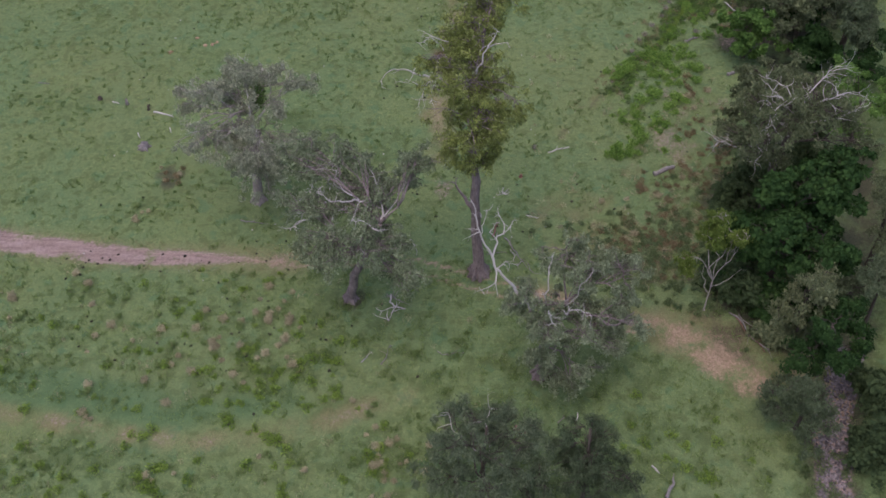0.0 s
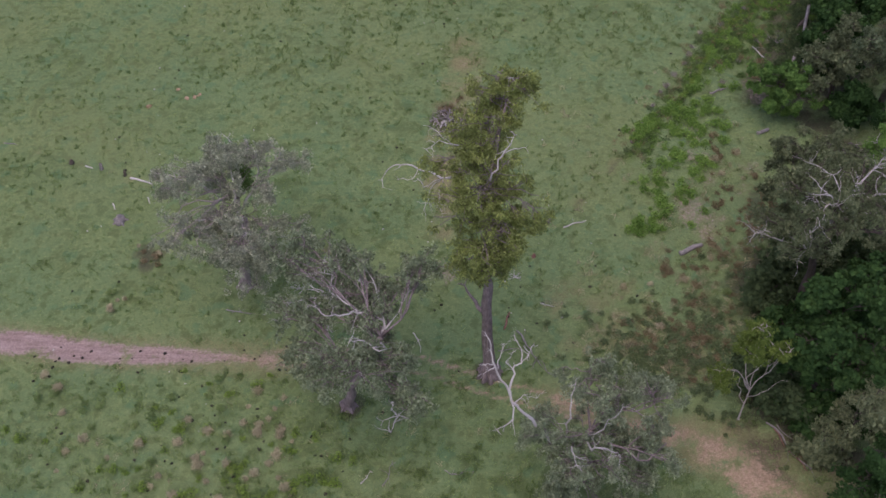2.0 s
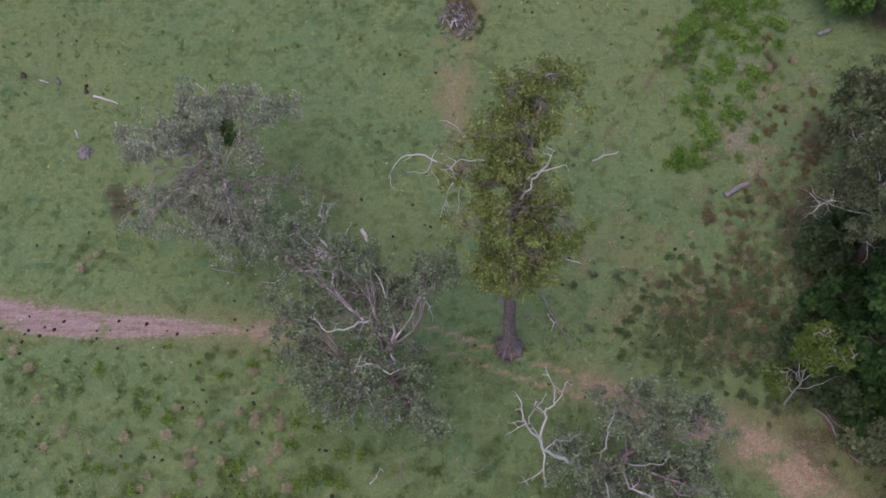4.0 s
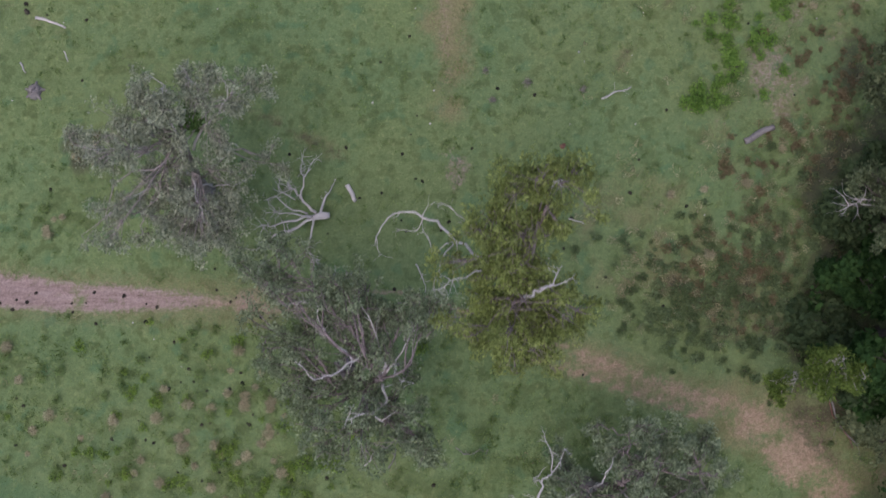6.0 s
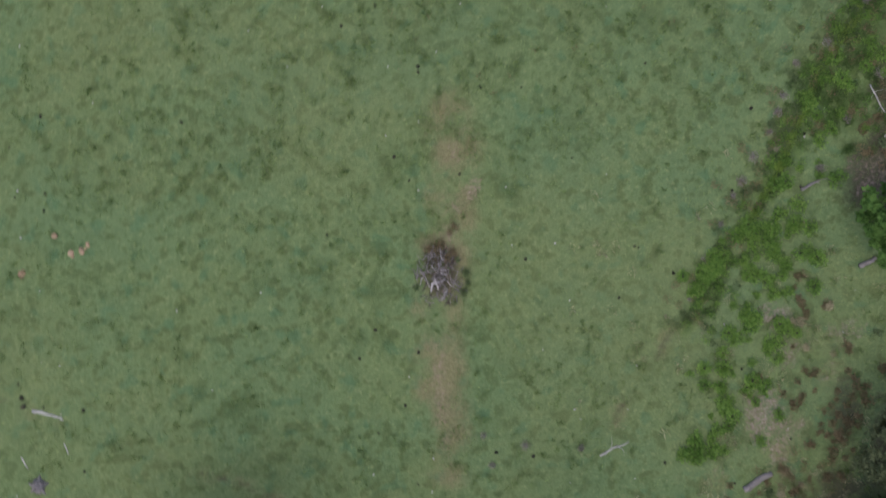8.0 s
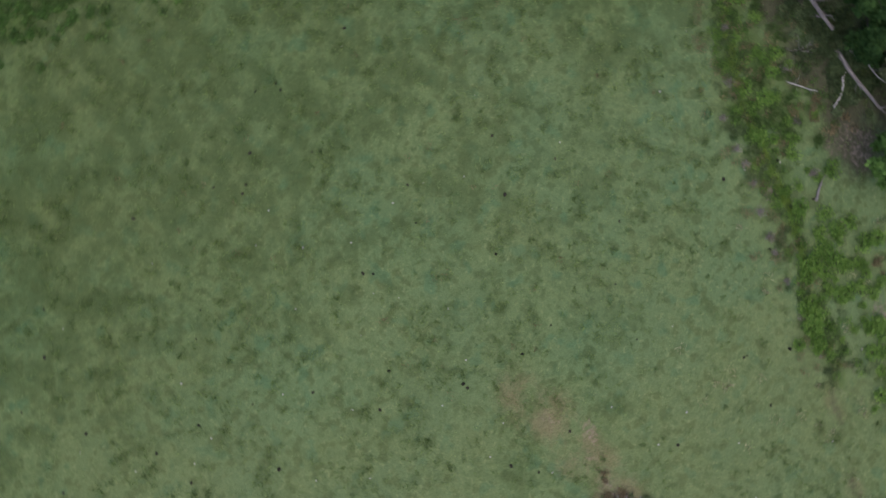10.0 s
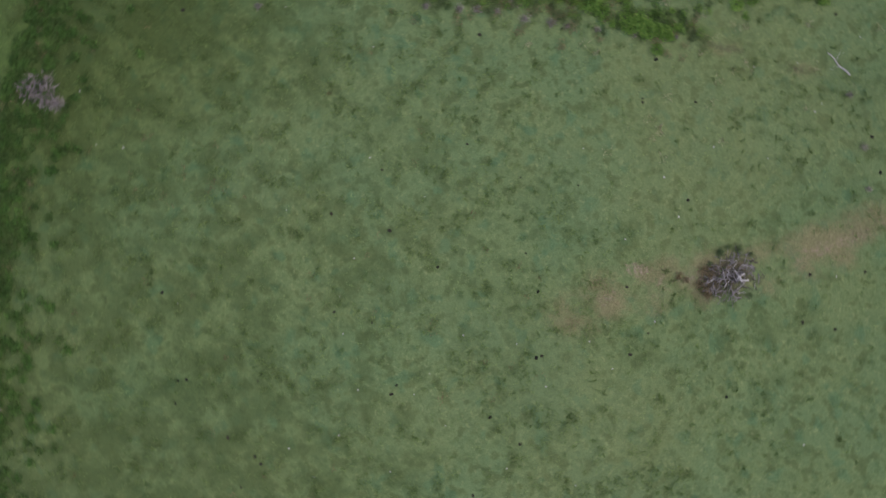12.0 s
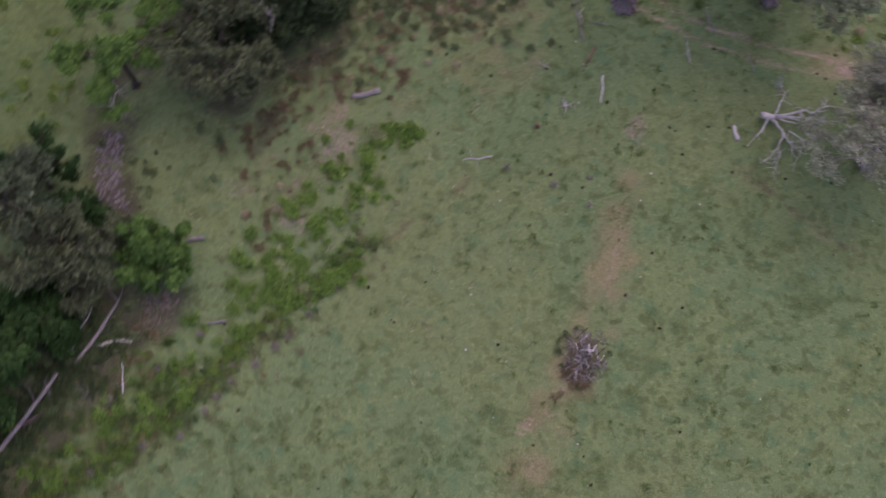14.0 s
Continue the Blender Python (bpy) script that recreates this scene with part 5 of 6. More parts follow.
def crooked_branch(label, bends, r, forks, reach, material, seed):
    """A fallen branch that lies along the given places of the plan, with twigs."""
    rng = random.Random(seed)
    base = Vector((*bends[0], ground_z(*bends[0])))
    thing = empty("branch", base, label, "branch")
    line = [Vector((x, y, ground_z(x, y) + r * 0.7 + 0.12 * (0 < i < len(bends) - 1))) - base for i, (x, y) in enumerate(bends)]
    wood = Wood()
    bent_limb(wood, line, r, 0, reach, rng)
    part("stem", wood.mesh("stem", material), thing)
    for k in range(forks):
        wood = Wood()
        at = line[rng.randrange(1, len(line))]
        way = Vector((rng.gauss(0, 1), rng.gauss(0, 1), abs(rng.gauss(0.1, 0.25))))
        branching(wood, at, way, reach * rng.uniform(0.5, 1.0), r * 0.5, 1, rng, 0.6, 0.05)
        part("side_branch", wood.mesh("side_branch", material), thing)
    return thing


crooked_branch("forked bleached branch fallen below a gum", [(-4.5, 63.8), (-4.6, 62.8), (-4.0, 62.3), (-4.4, 61.6), (-4.6, 60.8)], 0.09, 4, 1.1, BONE, 51)
crooked_branch("pale forked limb beside a fallen branch", [(-3.2, 62.1), (-4.0, 62.3), (-4.7, 62.1), (-5.3, 61.9)], 0.07, 4, 0.8, BONE, 52)
crooked_branch("dry pinkish twigs fallen below a gum", [(-4.9, 63.9), (-4.2, 63.4), (-3.5, 62.9)], 0.05, 9, 1.0, OLDWOOD, 53)
crooked_branch("white bent stick lying in short grass", [(-6.9, 56.4), (-6.4, 56.8), (-6.2, 57.5)], 0.06, 2, 0.4, BONE, 54)
crooked_branch("twiggy grey branch lying in rough grass", [(-5.2, 56.2), (-4.7, 57.1), (-4.5, 58.1)], 0.05, 6, 0.9, OLDWOOD, 55)
crooked_branch("thin bent grey branch lying in the grass", [(-0.4, 57.5), (0.2, 57.0), (0.9, 57.1), (1.9, 57.3)], 0.045, 4, 0.6, OLDWOOD, 56)
crooked_branch("long broken grey branch below the tall gum", [(6.0, 70.6), (6.7, 69.0), (7.4, 67.6), (8.2, 66.4)], 0.08, 6, 0.8, OLDWOOD, 57)
crooked_branch("short bleached branch below the tall gum", [(6.5, 69.0), (6.9, 68.2), (6.7, 67.5)], 0.06, 2, 0.4, BONE, 58)
crooked_branch("curved bleached stick lying in the pasture", [(-2.9, 70.6), (-2.5, 69.8), (-2.2, 69.0), (-2.3, 68.5)], 0.05, 2, 0.4, BONE, 59)


def upright_snag(label, x, y, tall, seed, material=BONE, spread=0.9):
    """A small bare dead bush or broken root, standing."""
    rng = random.Random(seed)
    thing = empty("dead_bush", (x, y, ground_z(x, y)), label, "dead bush")
    for k in range(6):
        wood = Wood()
        a = math.tau * k / 6 + rng.uniform(-0.5, 0.5)
        branching(wood, (0, 0, -0.05), (math.cos(a) * spread, math.sin(a) * spread, 1.0), tall * 0.5, 0.05, 2, rng, 0.6)
        part("stem", wood.mesh("stem", material), thing)
    return thing


upright_snag("bleached spiky root standing in the pasture", 6.2, 76.6, 0.9, 1, spread=1.3)
upright_snag("bare grey bush in the rank fence growth", 13.2, 152.8, 3.0, 2, PALEBARK)
upright_snag("twiggy dead bush under the trees", 36.0, 108.4, 1.3, 4, OLDWOOD, 1.3)


def fallen_crown():
    rng = random.Random(77)
    base = Vector((-9.1, 74.15, ground_z(-9.1, 74.15)))
    thing = empty("fallen_tree", base, "bleached white fallen tree with spreading bare limbs", "fallen tree")
    wood = Wood()
    wood.tube([(0.15, 0.05, 0.75), (-0.2, 0.05, 0.72), (-0.6, 0.02, 0.65), (-1.3, -0.1, 0.6)], [0.2, 0.27, 0.26, 0.14], 11, 0.15, rng)
    part("trunk", wood.mesh("trunk", BONE), thing)
    # limbs as the places they bend at, from the broken end outwards
    for bends, r, forks, reach in (
        ([(-0.5, 0.2, 0.7), (-0.1, 1.5, 0.5), (0.5, 2.5, 0.3)], 0.15, 1, 0.3),
        ([(-0.8, 0.3, 0.7), (-1.7, 1.1, 0.9), (-2.3, 2.0, 0.9), (-2.7, 2.2, 0.8)], 0.16, 6, 0.9),
        ([(-1.9, 1.3, 0.9), (-1.6, 2.6, 1.1), (-1.8, 3.4, 1.0), (-1.7, 4.3, 0.8)], 0.10, 6, 0.9),
        ([(-1.6, 2.7, 1.1), (-1.2, 3.5, 1.2), (-0.8, 4.1, 1.1)], 0.07, 3, 0.6),
        ([(-1.0, 0.0, 0.7), (-2.8, -0.3, 0.9), (-3.8, -0.6, 0.8), (-4.7, -0.5, 0.6)], 0.13, 7, 0.9),
        ([(-0.9, -0.1, 0.6), (-2.8, -1.0, 0.6), (-4.2, -1.4, 0.5), (-5.1, -2.2, 0.3)], 0.17, 7, 1.1),
        ([(-1.0, -0.2, 0.6), (-1.2, -1.4, 0.6), (-1.5, -2.2, 0.4), (-1.1, -3.0, 0.2)], 0.13, 7, 0.9),
        ([(-1.4, 0.2, 0.9), (-2.8, 0.7, 1.5), (-3.5, 1.4, 1.6), (-4.1, 1.2, 1.4)], 0.09, 6, 0.8),
        ([(-2.2, 1.2, 1.2), (-3.3, 1.8, 1.4), (-3.3, 2.7, 1.2), (-3.1, 3.6, 0.9)], 0.07, 5, 0.7),
        ([(-1.0, 0.0, 0.9), (-2.4, 0.2, 1.4), (-3.6, 0.3, 1.5)], 0.10, 5, 0.8),
    ):
        wood = Wood()
        bent_limb(wood, [Vector(p) for p in bends], r * 0.72, forks + 6, reach * 1.1, rng)
        part("limb", wood.mesh("limb", BONE), thing)
    return thing


fallen_crown()


def brush_pile(x, y):
    rng = random.Random(5)
    thing = empty("brush_pile", (x, y, ground_z(x, y)), "heap of charred and grey branches for burning", "brush pile")
    for k in range(210):
        a, d = rng.uniform(0, math.tau), 1.95 * rng.random() ** 0.7
        p = Vector((d * math.cos(a) * 0.95, d * math.sin(a) * 1.15, 0.06 + 0.6 * (1 - d / 2.0) * rng.random()))
        t = rng.uniform(0, math.tau)
        w = Vector((math.cos(t), math.sin(t), rng.uniform(-0.12, 0.2))) * rng.uniform(0.35, 0.9)
        r = rng.uniform(0.018, 0.05)
        q, s = p - w * 0.5, p + w * 0.5
        q.z, s.z = max(q.z, 0.02), max(s.z, 0.02)
        wood = Wood()
        wood.tube(bow(q, s, 0, rng, 0.03, 3), [r, r * 0.9, r * 0.75, r * 0.4], 5)
        part("branch", wood.mesh("branch", BONE if k % 20 == 0 else DARKBARK if k % 3 == 0 else OLDWOOD), thing)
    for q, s in (((-0.7, -0.35, 0.5), (0.35, -0.15, 0.62)), ((-0.75, -0.9, 0.3), (-0.45, -0.1, 0.5)), ((-0.2, -0.8, 0.4), (-0.4, 0.1, 0.55))):
        wood = Wood()
        wood.tube(bow(q, s, 0, rng, 0.03, 3), [0.07, 0.065, 0.055, 0.03], 6)
        part("branch", wood.mesh("branch", BONE), thing, "bleached branch")
    return thing


brush_pile(0.5, 96.4)

# ---- shrubs and weeds ----
def shrub_kind(name, label, category, group, foliage, spread, tall, sprays, spray, seed, stems=5, stalk=None):
    """One shrub at the origin of its own space, to be copied."""
    rng, nrng = random.Random(seed), np.random.default_rng(seed)
    thing = empty(name, (0, 0, 0), label, category, group)
    wood, tips = Wood(), []
    for k in range(stems):
        a = math.tau * k / stems + rng.uniform(-0.4, 0.4)
        tip = Vector((math.cos(a) * spread * rng.uniform(0.3, 0.9), math.sin(a) * spread * rng.uniform(0.3, 0.9), tall * rng.uniform(0.45, 0.9)))
        wood.tube(bow((0, 0, -0.05), tip, 0.05, rng, 0.04, 3), [0.03, 0.024, 0.018, 0.008], 4)
        tips.append(tuple(tip))
    part("stem", wood.mesh("stem", stalk or DARKBARK), thing)
    tips = np.array(tips)
    offset = ball(sprays, nrng) * np.array((spread * 0.6, spread * 0.6, tall * 0.42))
    centres = tips[nrng.integers(0, stems, sprays)] + offset
    centres[:, 2] = np.clip(centres[:, 2], 0.03, None)
    part("foliage", mesh_of("foliage", *leaves(centres, *spray, -0.2, nrng, unit(offset) + np.array((0, 0, 0.5))), foliage), thing)
    return thing


def strew(kinds, places):
    """Sets copies of the kinds, and the kinds themselves, at the places: x, y and size."""
    rng = random.Random(len(places))
    for k, (x, y, size) in enumerate(places):
        kind = kinds[k % len(kinds)]
        m = pose(x, y, ground_z(x, y), 0, 0, rng.uniform(0, 360)) @ Matrix.Diagonal((size, size, size * rng.uniform(0.75, 1.1), 1))
        if k < len(kinds):
            kind.matrix_basis = m
        else:
            made = copy_thing(kinds[k % len(kinds)], Matrix())
            made.matrix_basis = m


def scatter(count, spots, rng, low=0.6, high=1.3):
    """Places round weighted spots: x, y, spread and share."""
    out = []
    shares = [s[3] for s in spots]
    while len(out) < count:
        x, y, spread, _ = rng.choices(spots, shares)[0]
        out.append((x + rng.gauss(0, spread), y + rng.gauss(0, spread), rng.uniform(low, high)))
    return out


pick = random.Random(404)
weed_kinds = [shrub_kind("weed_shrub", "leafy bright green weed clump in the pasture", "shrub", "weeds by the old fence", WEED, 0.5, 0.5, 230, (0.16, 0.045), 60 + k, 6) for k in range(5)]
strew(weed_kinds, scatter(150, [(26.3, 97.1, 1.1, 3), (25.3, 94.0, 1.2, 3), (21.8, 91.0, 1.2, 2), (18.8, 82.4, 0.8, 2), (17.4, 81.6, 0.5, 1), (20.6, 88.4, 1.2, 2), (27.5, 101.5, 1.4, 2), (23.2, 97.0, 1.0, 2), (30.5, 106.5, 1.5, 1.5), (22.0, 85.0, 1.2, 1), (38.0, 114.5, 1.6, 1.5), (19.2, 94.0, 0.6, 1.5), (34.5, 111.5, 1.5, 1), (20.2, 95.2, 0.5, 1), (24.5, 89.5, 1.0, 1)], pick, 0.5, 1.35))
scrub_kinds = [shrub_kind("scrub_bush", "low dark green scrub under the trees", "shrub", "scrub at the wood's edge", (SCRUBLEAF, UNDER)[k % 2], 0.45, 0.45, 150, (0.2, 0.05), 70 + k) for k in range(4)]
strew(scrub_kinds, scatter(380, [(15.5, 68.4, 2.0, 2), (19, 66.4, 2.0, 2), (16.5, 65.8, 1.2, 1.5), (22, 69.5, 1.8, 3), (11.5, 66.6, 1.0, 1), (18.5, 67.0, 2.2, 6), (20.5, 69.5, 2.4, 5), (13.2, 67.0, 1.2, 2), (42, 116, 1.6, 2), (38.5, 109, 1.8, 2), (36.5, 104, 1.5, 1), (22.8, 61.0, 0.7, 1.5), (12, 69.5, 1.8, 1), (14, 71, 1.6, 1.2), (17.5, 70.2, 2.0, 2), (20.5, 67.6, 2.0, 2), (23.0, 66.5, 1.5, 2), (24.5, 71.5, 1.6, 2), (25.5, 77, 1.5, 1.5), (26, 66, 1.2, 2), (21.5, 63.8, 1.2, 1.5), (28, 58.8, 1.2, 1), (35, 103, 1.4, 1), (33, 88, 1.6, 1), (38, 90, 1.6, 1), (34, 48, 1.5, 1), (36, 53, 1.5, 1)], pick, 0.35, 0.95))
bracken_kinds = [shrub_kind("bracken_clump", "dry reddish-brown bracken clump", "fern", "scrub at the wood's edge", BRACKEN, 0.45, 0.38, 160, (0.18, 0.035), 80 + k, 5, BRACKEN) for k in range(3)]
strew(bracken_kinds, scatter(150, [(22.0, 72.0, 2.4, 3), (27.0, 80.5, 1.6, 2), (28.5, 85.0, 1.4, 2), (18.5, 70.5, 1.6, 3), (21, 68.8, 1.4, 2), (24, 78, 1.5, 2), (28.0, 82.5, 1.0, 2), (30, 87, 1.2, 1.5), (25.2, 86.5, 1.6, 2), (26.5, 92, 1.0, 1), (32, 105, 1.4, 1), (20.0, 77.2, 0.7, 1), (0.9, 98.8, 0.9, 0.8), (-26.8, 79.4, 0.7, 0.4), (6.5, 54.0, 1.2, 0.3)], pick, 0.45, 1.0))
tussock_kinds = [shrub_kind("grass_tussock", "dry straw-pink grass tussock in rough pasture", "grass tussock", "tussocks in the lower paddock", (STRAW, BLADE)[k % 3 == 2], 0.26, 0.42, 240, (0.28, 0.016), 95 + k, 6, STRAW) for k in range(3)]
strew(tussock_kinds, scatter(150, [(-17, 60.5, 3.0, 4), (-5.5, 47.2, 1.6, 3), (-32.5, 64.6, 1.0, 1), (-29, 64, 1.0, 1), (-20, 59.5, 2.0, 2), (-16, 57.5, 2.0, 2.5), (-13.5, 61, 1.6, 1.5), (-26, 58, 2.5, 1.2), (-22, 54.5, 2.0, 1.2), (-29.5, 52.5, 1.5, 0.8), (-34, 46, 2.5, 1.2), (-24, 45.5, 2.0, 1), (-11, 47, 2.0, 1), (-3, 50, 1.5, 1), (-2.5, 47, 1.5, 1), (-29, 73.6, 1.2, 1.0), (-26.8, 79.4, 0.7, 0.6), (-38, 62, 2, 0.8), (18, 73, 2.0, 1), (22, 76, 2.0, 1), (27, 90, 1.6, 1)], pick, 0.55, 1.2))
clump_kinds = [shrub_kind("pasture_weed", "yellow-green weed clump in rough pasture", "weed", "weeds in the lower paddock", FRESH, 0.42, 0.35, 150, (0.15, 0.04), 90 + k) for k in range(3)]
strew(clump_kinds, scatter(200, [(-18, 58.5, 4.5, 3), (-12, 55.0, 2.6, 2), (-5, 45.5, 2.2, 2), (-32, 45.5, 2.5, 2), (-24, 45.5, 2.5, 2), (-14, 46, 2.5, 2), (-10, 53.8, 2.0, 1.5), (-16, 55.5, 2.5, 1.2), (-28, 54, 2.5, 1), (18, 48, 2, 1), (21, 46, 2.5, 1), (-36, 60, 3, 1), (-22, 61, 3, 1), (48, 84, 3, 1), (52, 80, 3, 1)], pick, 0.5, 1.3))


strew([shrub_kind("weed_shrub", "green weeds round the brush pile", "shrub", "weeds round the brush pile", UNDER, 0.4, 0.4, 160, (0.16, 0.04), 120 + k, 5) for k in range(2)], [(-1.3, 95.8, 0.6), (2.1, 95.2, 0.8), (2.4, 96.6, 0.9), (1.4, 94.5, 0.6), (2.5, 95.9, 0.6), (1.9, 97.6, 0.5)])


deadweed_kinds = [shrub_kind("dead_weed", "dry mauve-grey dead weed clump by the old fence", "weed", "dead weeds by the old fence", DEADWEED, 0.36, 0.4, 150, (0.2, 0.016), 130 + k, 7, OLDWOOD) for k in range(3)]
strew(deadweed_kinds, [(28.0, 109.6, 0.9), (26.9, 107.4, 1.0), (26.3, 106.2, 0.9), (25.6, 104.8, 0.8), (24.3, 103.1, 1.1), (23.2, 101.4, 1.0), (22.5, 100.4, 0.8), (30.5, 110.9, 1.0), (21.4, 98.4, 0.7), (29.1, 101.8, 1.1), (34.2, 108.4, 1.2), (31.4, 105.2, 0.8), (33.6, 113.8, 0.9), (36.8, 115.0, 0.9), (20.0, 96.0, 0.7), (18.6, 93.2, 0.7), (36.4, 120.2, 1.2), (33.0, 121.5, 0.8), (37.6, 126.2, 0.9), (5.6, 83.6, 0.9), (33.3, 139.4, 3.4), (32.0, 138.6, 2.4), (12.4, 151.7, 3.6), (13.8, 152.9, 3.0), (3.0, 82.4, 0.8), (2.6, 84.6, 0.7), (9.6, 83.0, 0.7)])


def rank_growth(name, label, count, line, wide, one_side, foliage, spray, seed, tall=0.5, gaps=0.47):
    """Unbroken tall weeds along a line of the plan."""
    rng = np.random.default_rng(seed)
    legs = [math.dist(a, b) for a, b in zip(line[:-1], line[1:])]
    which = rng.choice(len(legs), count, p=np.array(legs) / sum(legs))
    a, b = np.array(line)[which], np.array(line)[which + 1]
    at = a + (b - a) * rng.random((count, 1))
    across = np.stack((b[:, 1] - a[:, 1], a[:, 0] - b[:, 0]), 1)
    across /= np.linalg.norm(across, axis=1)[:, None]
    off = rng.normal(size=(count, 1)) * wide
    at = at + across * (np.abs(off) * one_side if one_side else off)
    keep = fbm(at[:, 0] / 0.7, at[:, 1] / 0.7, seed, 3) + 0.1 * rng.normal(size=len(at)) > gaps
    at = at[keep]
    per = 60
    centre = np.repeat(np.column_stack((at, height(at[:, 0], at[:, 1]) + tall * 0.35)), per, axis=0)
    offset = ball(len(centre), rng) * np.array((0.42, 0.42, tall * 0.45))
    me = mesh_of(name, *leaves(centre + offset, spray[0] * 0.7, spray[1] * 0.7, -0.3, rng, unit(offset) + np.array((0, 0, 0.5))), foliage)
    return tagged(new(name, me), label, "weeds", kind="stuff")


rank_growth("weed_strip", "rank green weeds along an old fence line", 320, FENCE, 1.1, 1, WEED, (0.22, 0.05), 101, 0.5, 0.52)
rank_growth("weed_strip", "dark tangled weeds along an old fence line", 240, [(x + 0.5, y - 0.3) for x, y in FENCE], 0.6, 0, UNDER, (0.22, 0.05), 102, 0.4, 0.5)
rank_growth("weed_strip", "leafy green weeds along an old fence line", 190, FENCE, 1.5, 1, LEAFY, (0.2, 0.045), 117, 0.4, 0.54)
rank_growth("weed_strip", "pale green grass beside an old fence line", 300, [(x + 1.1, y - 0.6) for x, y in FENCE[1:]], 0.08, 0, FRESH, (0.24, 0.03), 115, 0.25, 0.3)
# the dark leaf colour here stands in for shade among taller growth
rank_growth("weed_strip", "low weeds coloured dark as shade between the tall ones", 260, [(x + 1.3, y - 0.7) for x, y in FENCE], 0.9, 0, UNDERDARK, (0.2, 0.045), 118, 0.3, 0.54)
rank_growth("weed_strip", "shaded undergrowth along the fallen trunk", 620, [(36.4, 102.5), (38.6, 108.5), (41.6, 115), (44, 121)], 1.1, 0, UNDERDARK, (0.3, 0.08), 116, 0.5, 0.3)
rank_growth("weed_strip", "brown dead stalks along an old fence line", 170, FENCE, 1.0, 0, BRACKEN, (0.24, 0.03), 103, 0.5, 0.5)
rank_growth("weed_strip", "rough green weeds between fence and trees", 110, ROUGH[1:], 2.0, 0, LEAFY, (0.22, 0.05), 108, 0.4)
rank_growth("scrub_growth", "fine dark green scrub at the wood's edge", 260, [(13, 68), (16, 67.6), (20.5, 66.4), (24, 69), (25.5, 76)], 1.9, 0, SCRUBLEAF, (0.2, 0.05), 111, 0.4)
rank_growth("scrub_growth", "dry straw growth at the wood's edge", 330, [(11, 70), (16, 69.6), (21, 67.4), (24, 72), (25, 80)], 2.2, 0, STRAW, (0.24, 0.022), 112, 0.3)
rank_growth("scrub_growth", "rotted brown litter beside the brush pile", 44, [(0.3, 98.0), (1.1, 99.0)], 0.6, 0, BRACKEN, (0.2, 0.03), 114, 0.25)
rank_growth("scrub_growth", "russet fern at the wood's edge", 110, [(16, 70.5), (20.5, 69), (24, 74), (26, 82)], 1.6, 0, BRACKEN, (0.22, 0.03), 113, 0.35)
rank_growth("weed_strip", "dark rough undergrowth between fence and trees", 420, ROUGH[1:], 2.0, 0, SAPLINGDARK, (0.24, 0.05), 109, 0.45, 0.52)
rank_growth("weed_strip", "brown dead growth between fence and trees", 200, ROUGH[1:], 2.0, 0, BRACKEN, (0.24, 0.04), 110, 0.4)
rank_growth("weed_strip", "rank green weeds beyond the far fence line", 820, FAR_FENCE, 2.4, -1, LEAFY, (0.28, 0.08), 104, 0.7, 0.38)
rank_growth("weed_strip", "dark tangled weeds beyond the far fence line", 480, FAR_FENCE, 2.6, -1, SAPLINGDARK, (0.30, 0.08), 105, 0.7, 0.36)
rank_growth("weed_strip", "brown dead stalks beyond the far fence line", 80, FAR_FENCE, 1.6, -1, BRACKEN, (0.26, 0.03), 106, 0.7)
rank_growth("weed_strip", "low green growth along the creek banks", 300, CREEK[1:11], 2.4, 0, UNDER, (0.26, 0.06), 107, 0.5)


# ---- grass, dung and stones ----
def blades(name, label, count, box, foliage, length, width, per, seed, grain, cut, spread=0.13, rise=1.5):
    """Grass tufts, denser where the grain of the sward is high."""
    rng = np.random.default_rng(seed)
    x, y = rng.uniform(box[0], box[1], count), rng.uniform(box[2], box[3], count)
    # the tufts thin out towards the edges of their stretch
    rim = np.minimum(np.minimum(x - box[0], box[1] - x), np.minimum(y - box[2], box[3] - y))
    keep = (rim > 9 * rng.random(count)) & (fbm(x / grain, y / grain, seed, 3) > cut) & (near(x, y, TRACK, 0.9, 0.4) < 0.5) & (near(x, y, BARE, 1.4, 1.2) < 0.5) & (near(x, y, CREEK, 1.0, 0.4) < 0.5) & (near(x, y, OLD_TRACK, 1.2, 0.8) < 0.5)
    x, y = x[keep], y[keep]
    size = rng.uniform(0.6, 1.4, len(x))
    centre = np.repeat(np.column_stack((x, y, height(x, y))), per, axis=0)
    centre += rng.normal(size=centre.shape) * np.repeat(size, per)[:, None] * np.array((spread, spread, 0.02))
    me = mesh_of(name, *leaves(centre, length, width, -rise, rng), foliage)
    return tagged(new(name, me), label, "grass", kind="stuff")


DARKBLADE = leaf_material("dark_grass_blades", (0.060, 0.094, 0.030), (0.105, 0.150, 0.054), (0.165, 0.205, 0.082), 0.75)
blades("grass_tufts", "short green grass tufts of the pasture", 20000, (-64, 70, 30, 176), BLADE, 0.22, 0.018, 7, 201, 2.0, 0.45)
blades("grass_tufts", "darker ungrazed grass tufts of the pasture", 17000, (-64, 70, 30, 176), DARKBLADE, 0.27, 0.022, 10, 202, 1.2, 0.56, 0.16)
blades("grass_tufts", "grass tufts of the lower paddock", 7000, (-54, 38, 34, 70), BLADE, 0.24, 0.022, 8, 207, 1.5, 0.45)
blades("grass_tufts", "dark grass tufts of the lower paddock", 6000, (-54, 38, 34, 70), DARKBLADE, 0.28, 0.024, 12, 208, 1.2, 0.54, 0.15)
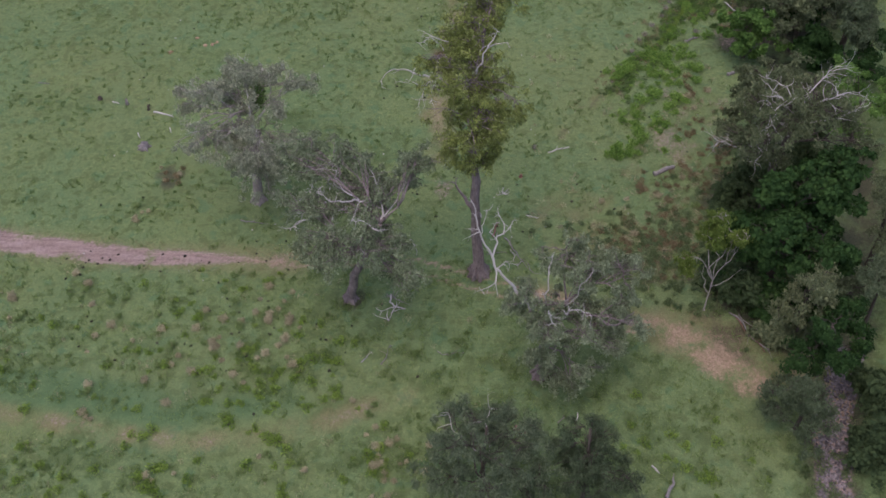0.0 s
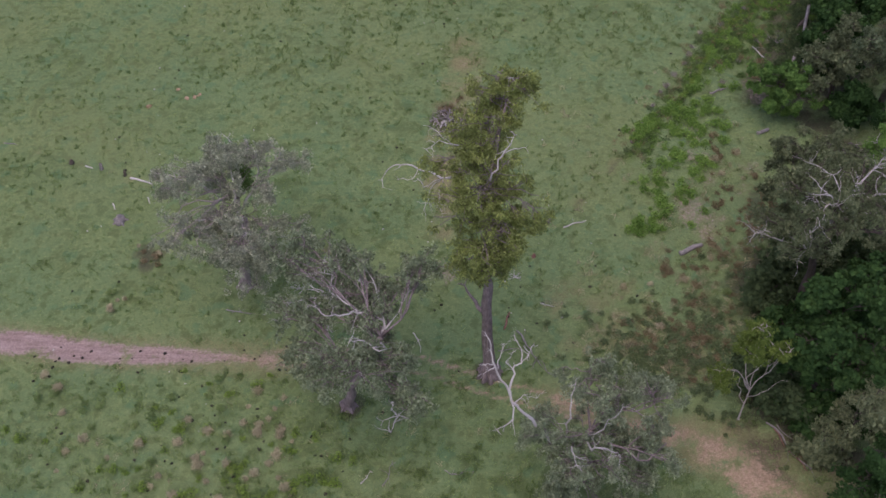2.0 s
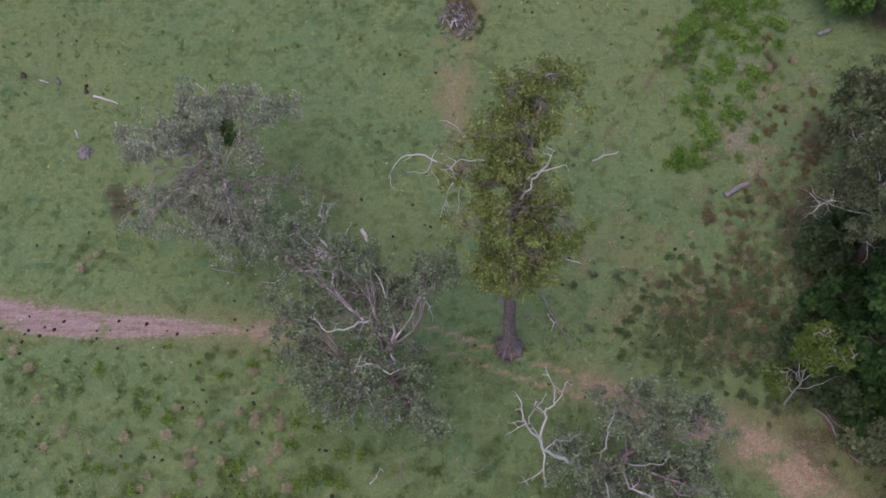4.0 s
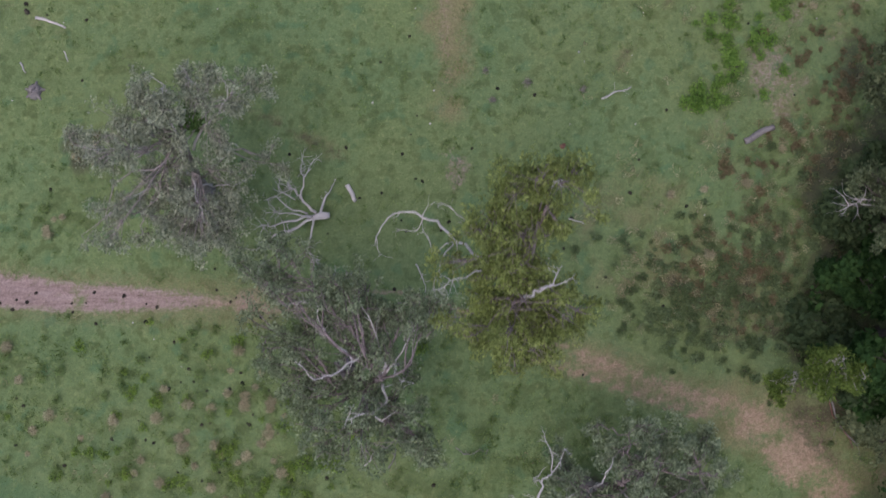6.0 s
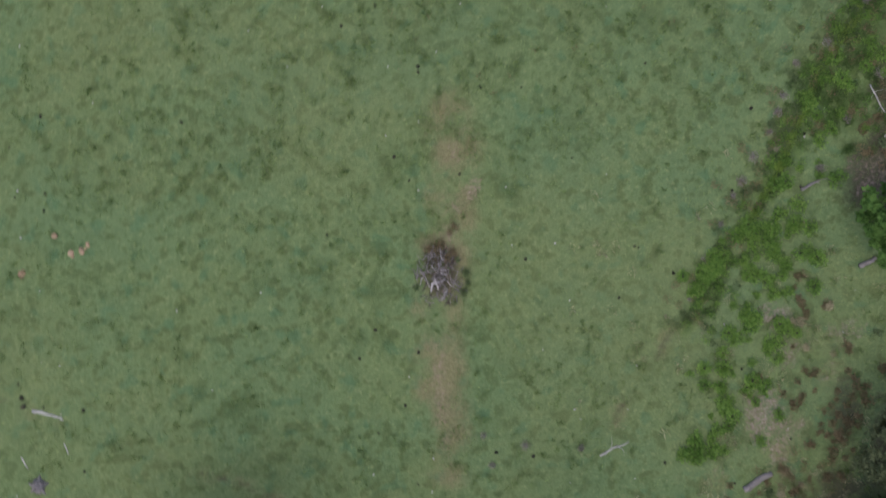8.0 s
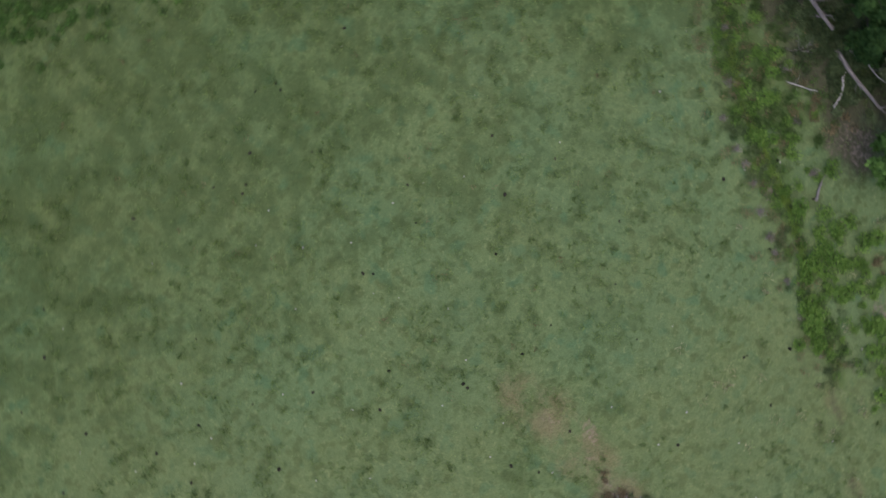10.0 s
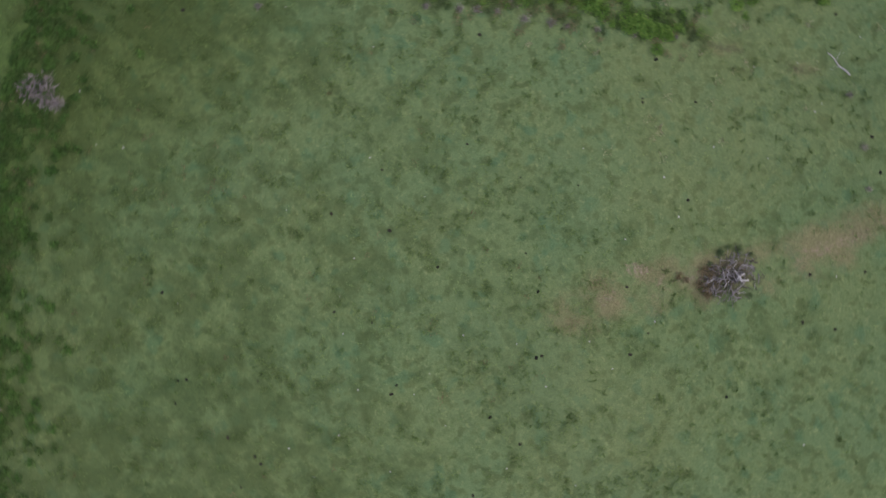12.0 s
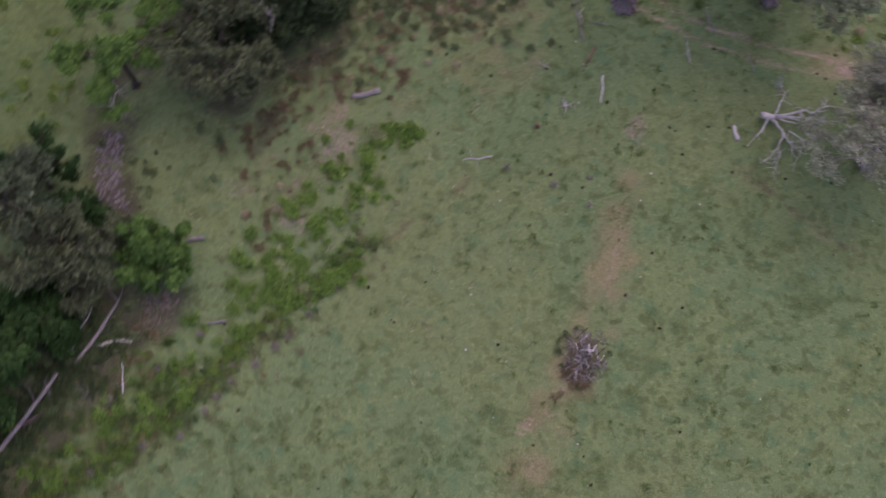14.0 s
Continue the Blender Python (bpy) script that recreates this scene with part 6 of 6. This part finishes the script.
blades("grass_tussocks", "small dry tufts of the lower paddock", 900, (-56, 8, 36, 70), STRAW, 0.30, 0.02, 18, 203, 1.3, 0.6, 0.18)
blades("grass_tussocks", "dry tussocks along the scrub edge", 1500, (8, 34, 66, 104), STRAW, 0.36, 0.02, 20, 204, 1.6, 0.62, 0.18)
blades("grass_tussocks", "dark green tussocks of the lower paddock", 3400, (-56, 34, 36, 70), DARKBLADE, 0.38, 0.03, 26, 205, 1.4, 0.58, 0.2)
blades("grass_tussocks", "small dark tussocks across the pasture", 6500, (-64, 62, 57, 122), DARKBLADE, 0.27, 0.024, 18, 206, 2.4, 0.52, 0.14)
blades("grass_tussocks", "soft dark tussocks of the upper pasture", 8500, (-30, 70, 100, 176), DARKBLADE, 0.34, 0.03, 20, 209, 1.5, 0.5, 0.22)


blades("grass_tussocks", "small brown tufts of the upper pasture", 700, (-10, 56, 104, 160), BRACKEN, 0.26, 0.022, 16, 210, 1.6, 0.58, 0.15)


def lumps(name, label, category, places, radius, flat, material, seed):
    """Many small rounded lumps joined in one mesh."""
    rng = np.random.default_rng(seed)
    verts, quads = [], []
    ring = 6
    levels = height(np.array([p[0] for p in places]), np.array([p[1] for p in places]))
    for (x, y), z in zip(places, levels):
        r = radius * rng.uniform(0.6, 1.35)
        squash, turn = rng.uniform(0.6, 1.0), rng.uniform(0, math.tau)
        first = len(verts)
        for level, (rr, zz) in enumerate(((1.0, -0.1), (0.95, 0.45), (0.45, 1.0))):
            for k in range(ring):
                a = math.tau * k / ring
                j = rr * r * rng.uniform(0.8, 1.15)
                px, py = j * math.cos(a), j * math.sin(a) * squash
                verts.append((x + px * math.cos(turn) - py * math.sin(turn), y + px * math.sin(turn) + py * math.cos(turn), z + zz * r * flat))
        for level in range(2):
            for k in range(ring):
                a, b = first + level * ring + k, first + level * ring + (k + 1) % ring
                quads.append((a, b, b + ring, a + ring))
        t = first + 2 * ring
        quads += [(t, t + 1, t + 2, t + 3), (t, t + 3, t + 4, t + 5)]
    return tagged(new(name, mesh_of(name, verts, quads, material)), label, category, kind="stuff")


pick = random.Random(9)
pats = [(pick.uniform(-34, 36), pick.uniform(62, 140)) for _ in range(110)]
pats += [(pick.uniform(-38, -12), pick.gauss(68.2, 1.3)) for _ in range(30)]
pats += [(pick.gauss(0, 6), pick.gauss(77, 5)) for _ in range(22)]
pats += [(pick.gauss(-20, 8), pick.gauss(60, 4)) for _ in range(50)]
pats += [(2.35, 122.4), (1.9, 123.0), (-5.0, 115.6), (0.35, 112.1), (9.3, 116.3), (17.7, 117.4), (9.15, 124.7), (6.9, 131.4), (24.5, 106.7)]
lumps("dried_dung", "scattered dark dried dung pats on pasture", "dung", pats, 0.14, 0.4, DUNG, 1)
cobbles = []
dice = np.random.default_rng(12)
for count, wide, (x0, x1, y0, y1) in ((11000, 1.5, (27, 37, 38, 58)), (1500, 1.2, (36, 45, 87, 93.5))):
    x, y = dice.uniform(x0, x1, count), dice.uniform(y0, y1, count)
    keep = away(x, y, CREEK) < wide * dice.random(count) ** 0.4
    cobbles += list(zip(x[keep].tolist(), y[keep].tolist()))
lumps("creek_stones", "grey and pinkish stones of the dry creek bed", "stones", cobbles, 0.13, 0.8, STONE, 2)
lumps("orange_clods", "small heaps of bare orange soil in grass", "soil", [(-25.3, 101.1), (-25.6, 100.9), (-27.5, 102.2), (-26.4, 100.8), (-30.2, 99.6), (-30.0, 99.7), (-25.1, 101.3), (-26.3, 100.6)], 0.24, 0.25, CLOD, 3)
lumps("pale_stones", "small pale stones lying in the pasture", "stones", [(pick.uniform(-34, 34), pick.uniform(60, 140)) for _ in range(120)], 0.07, 0.7, BONE, 4)
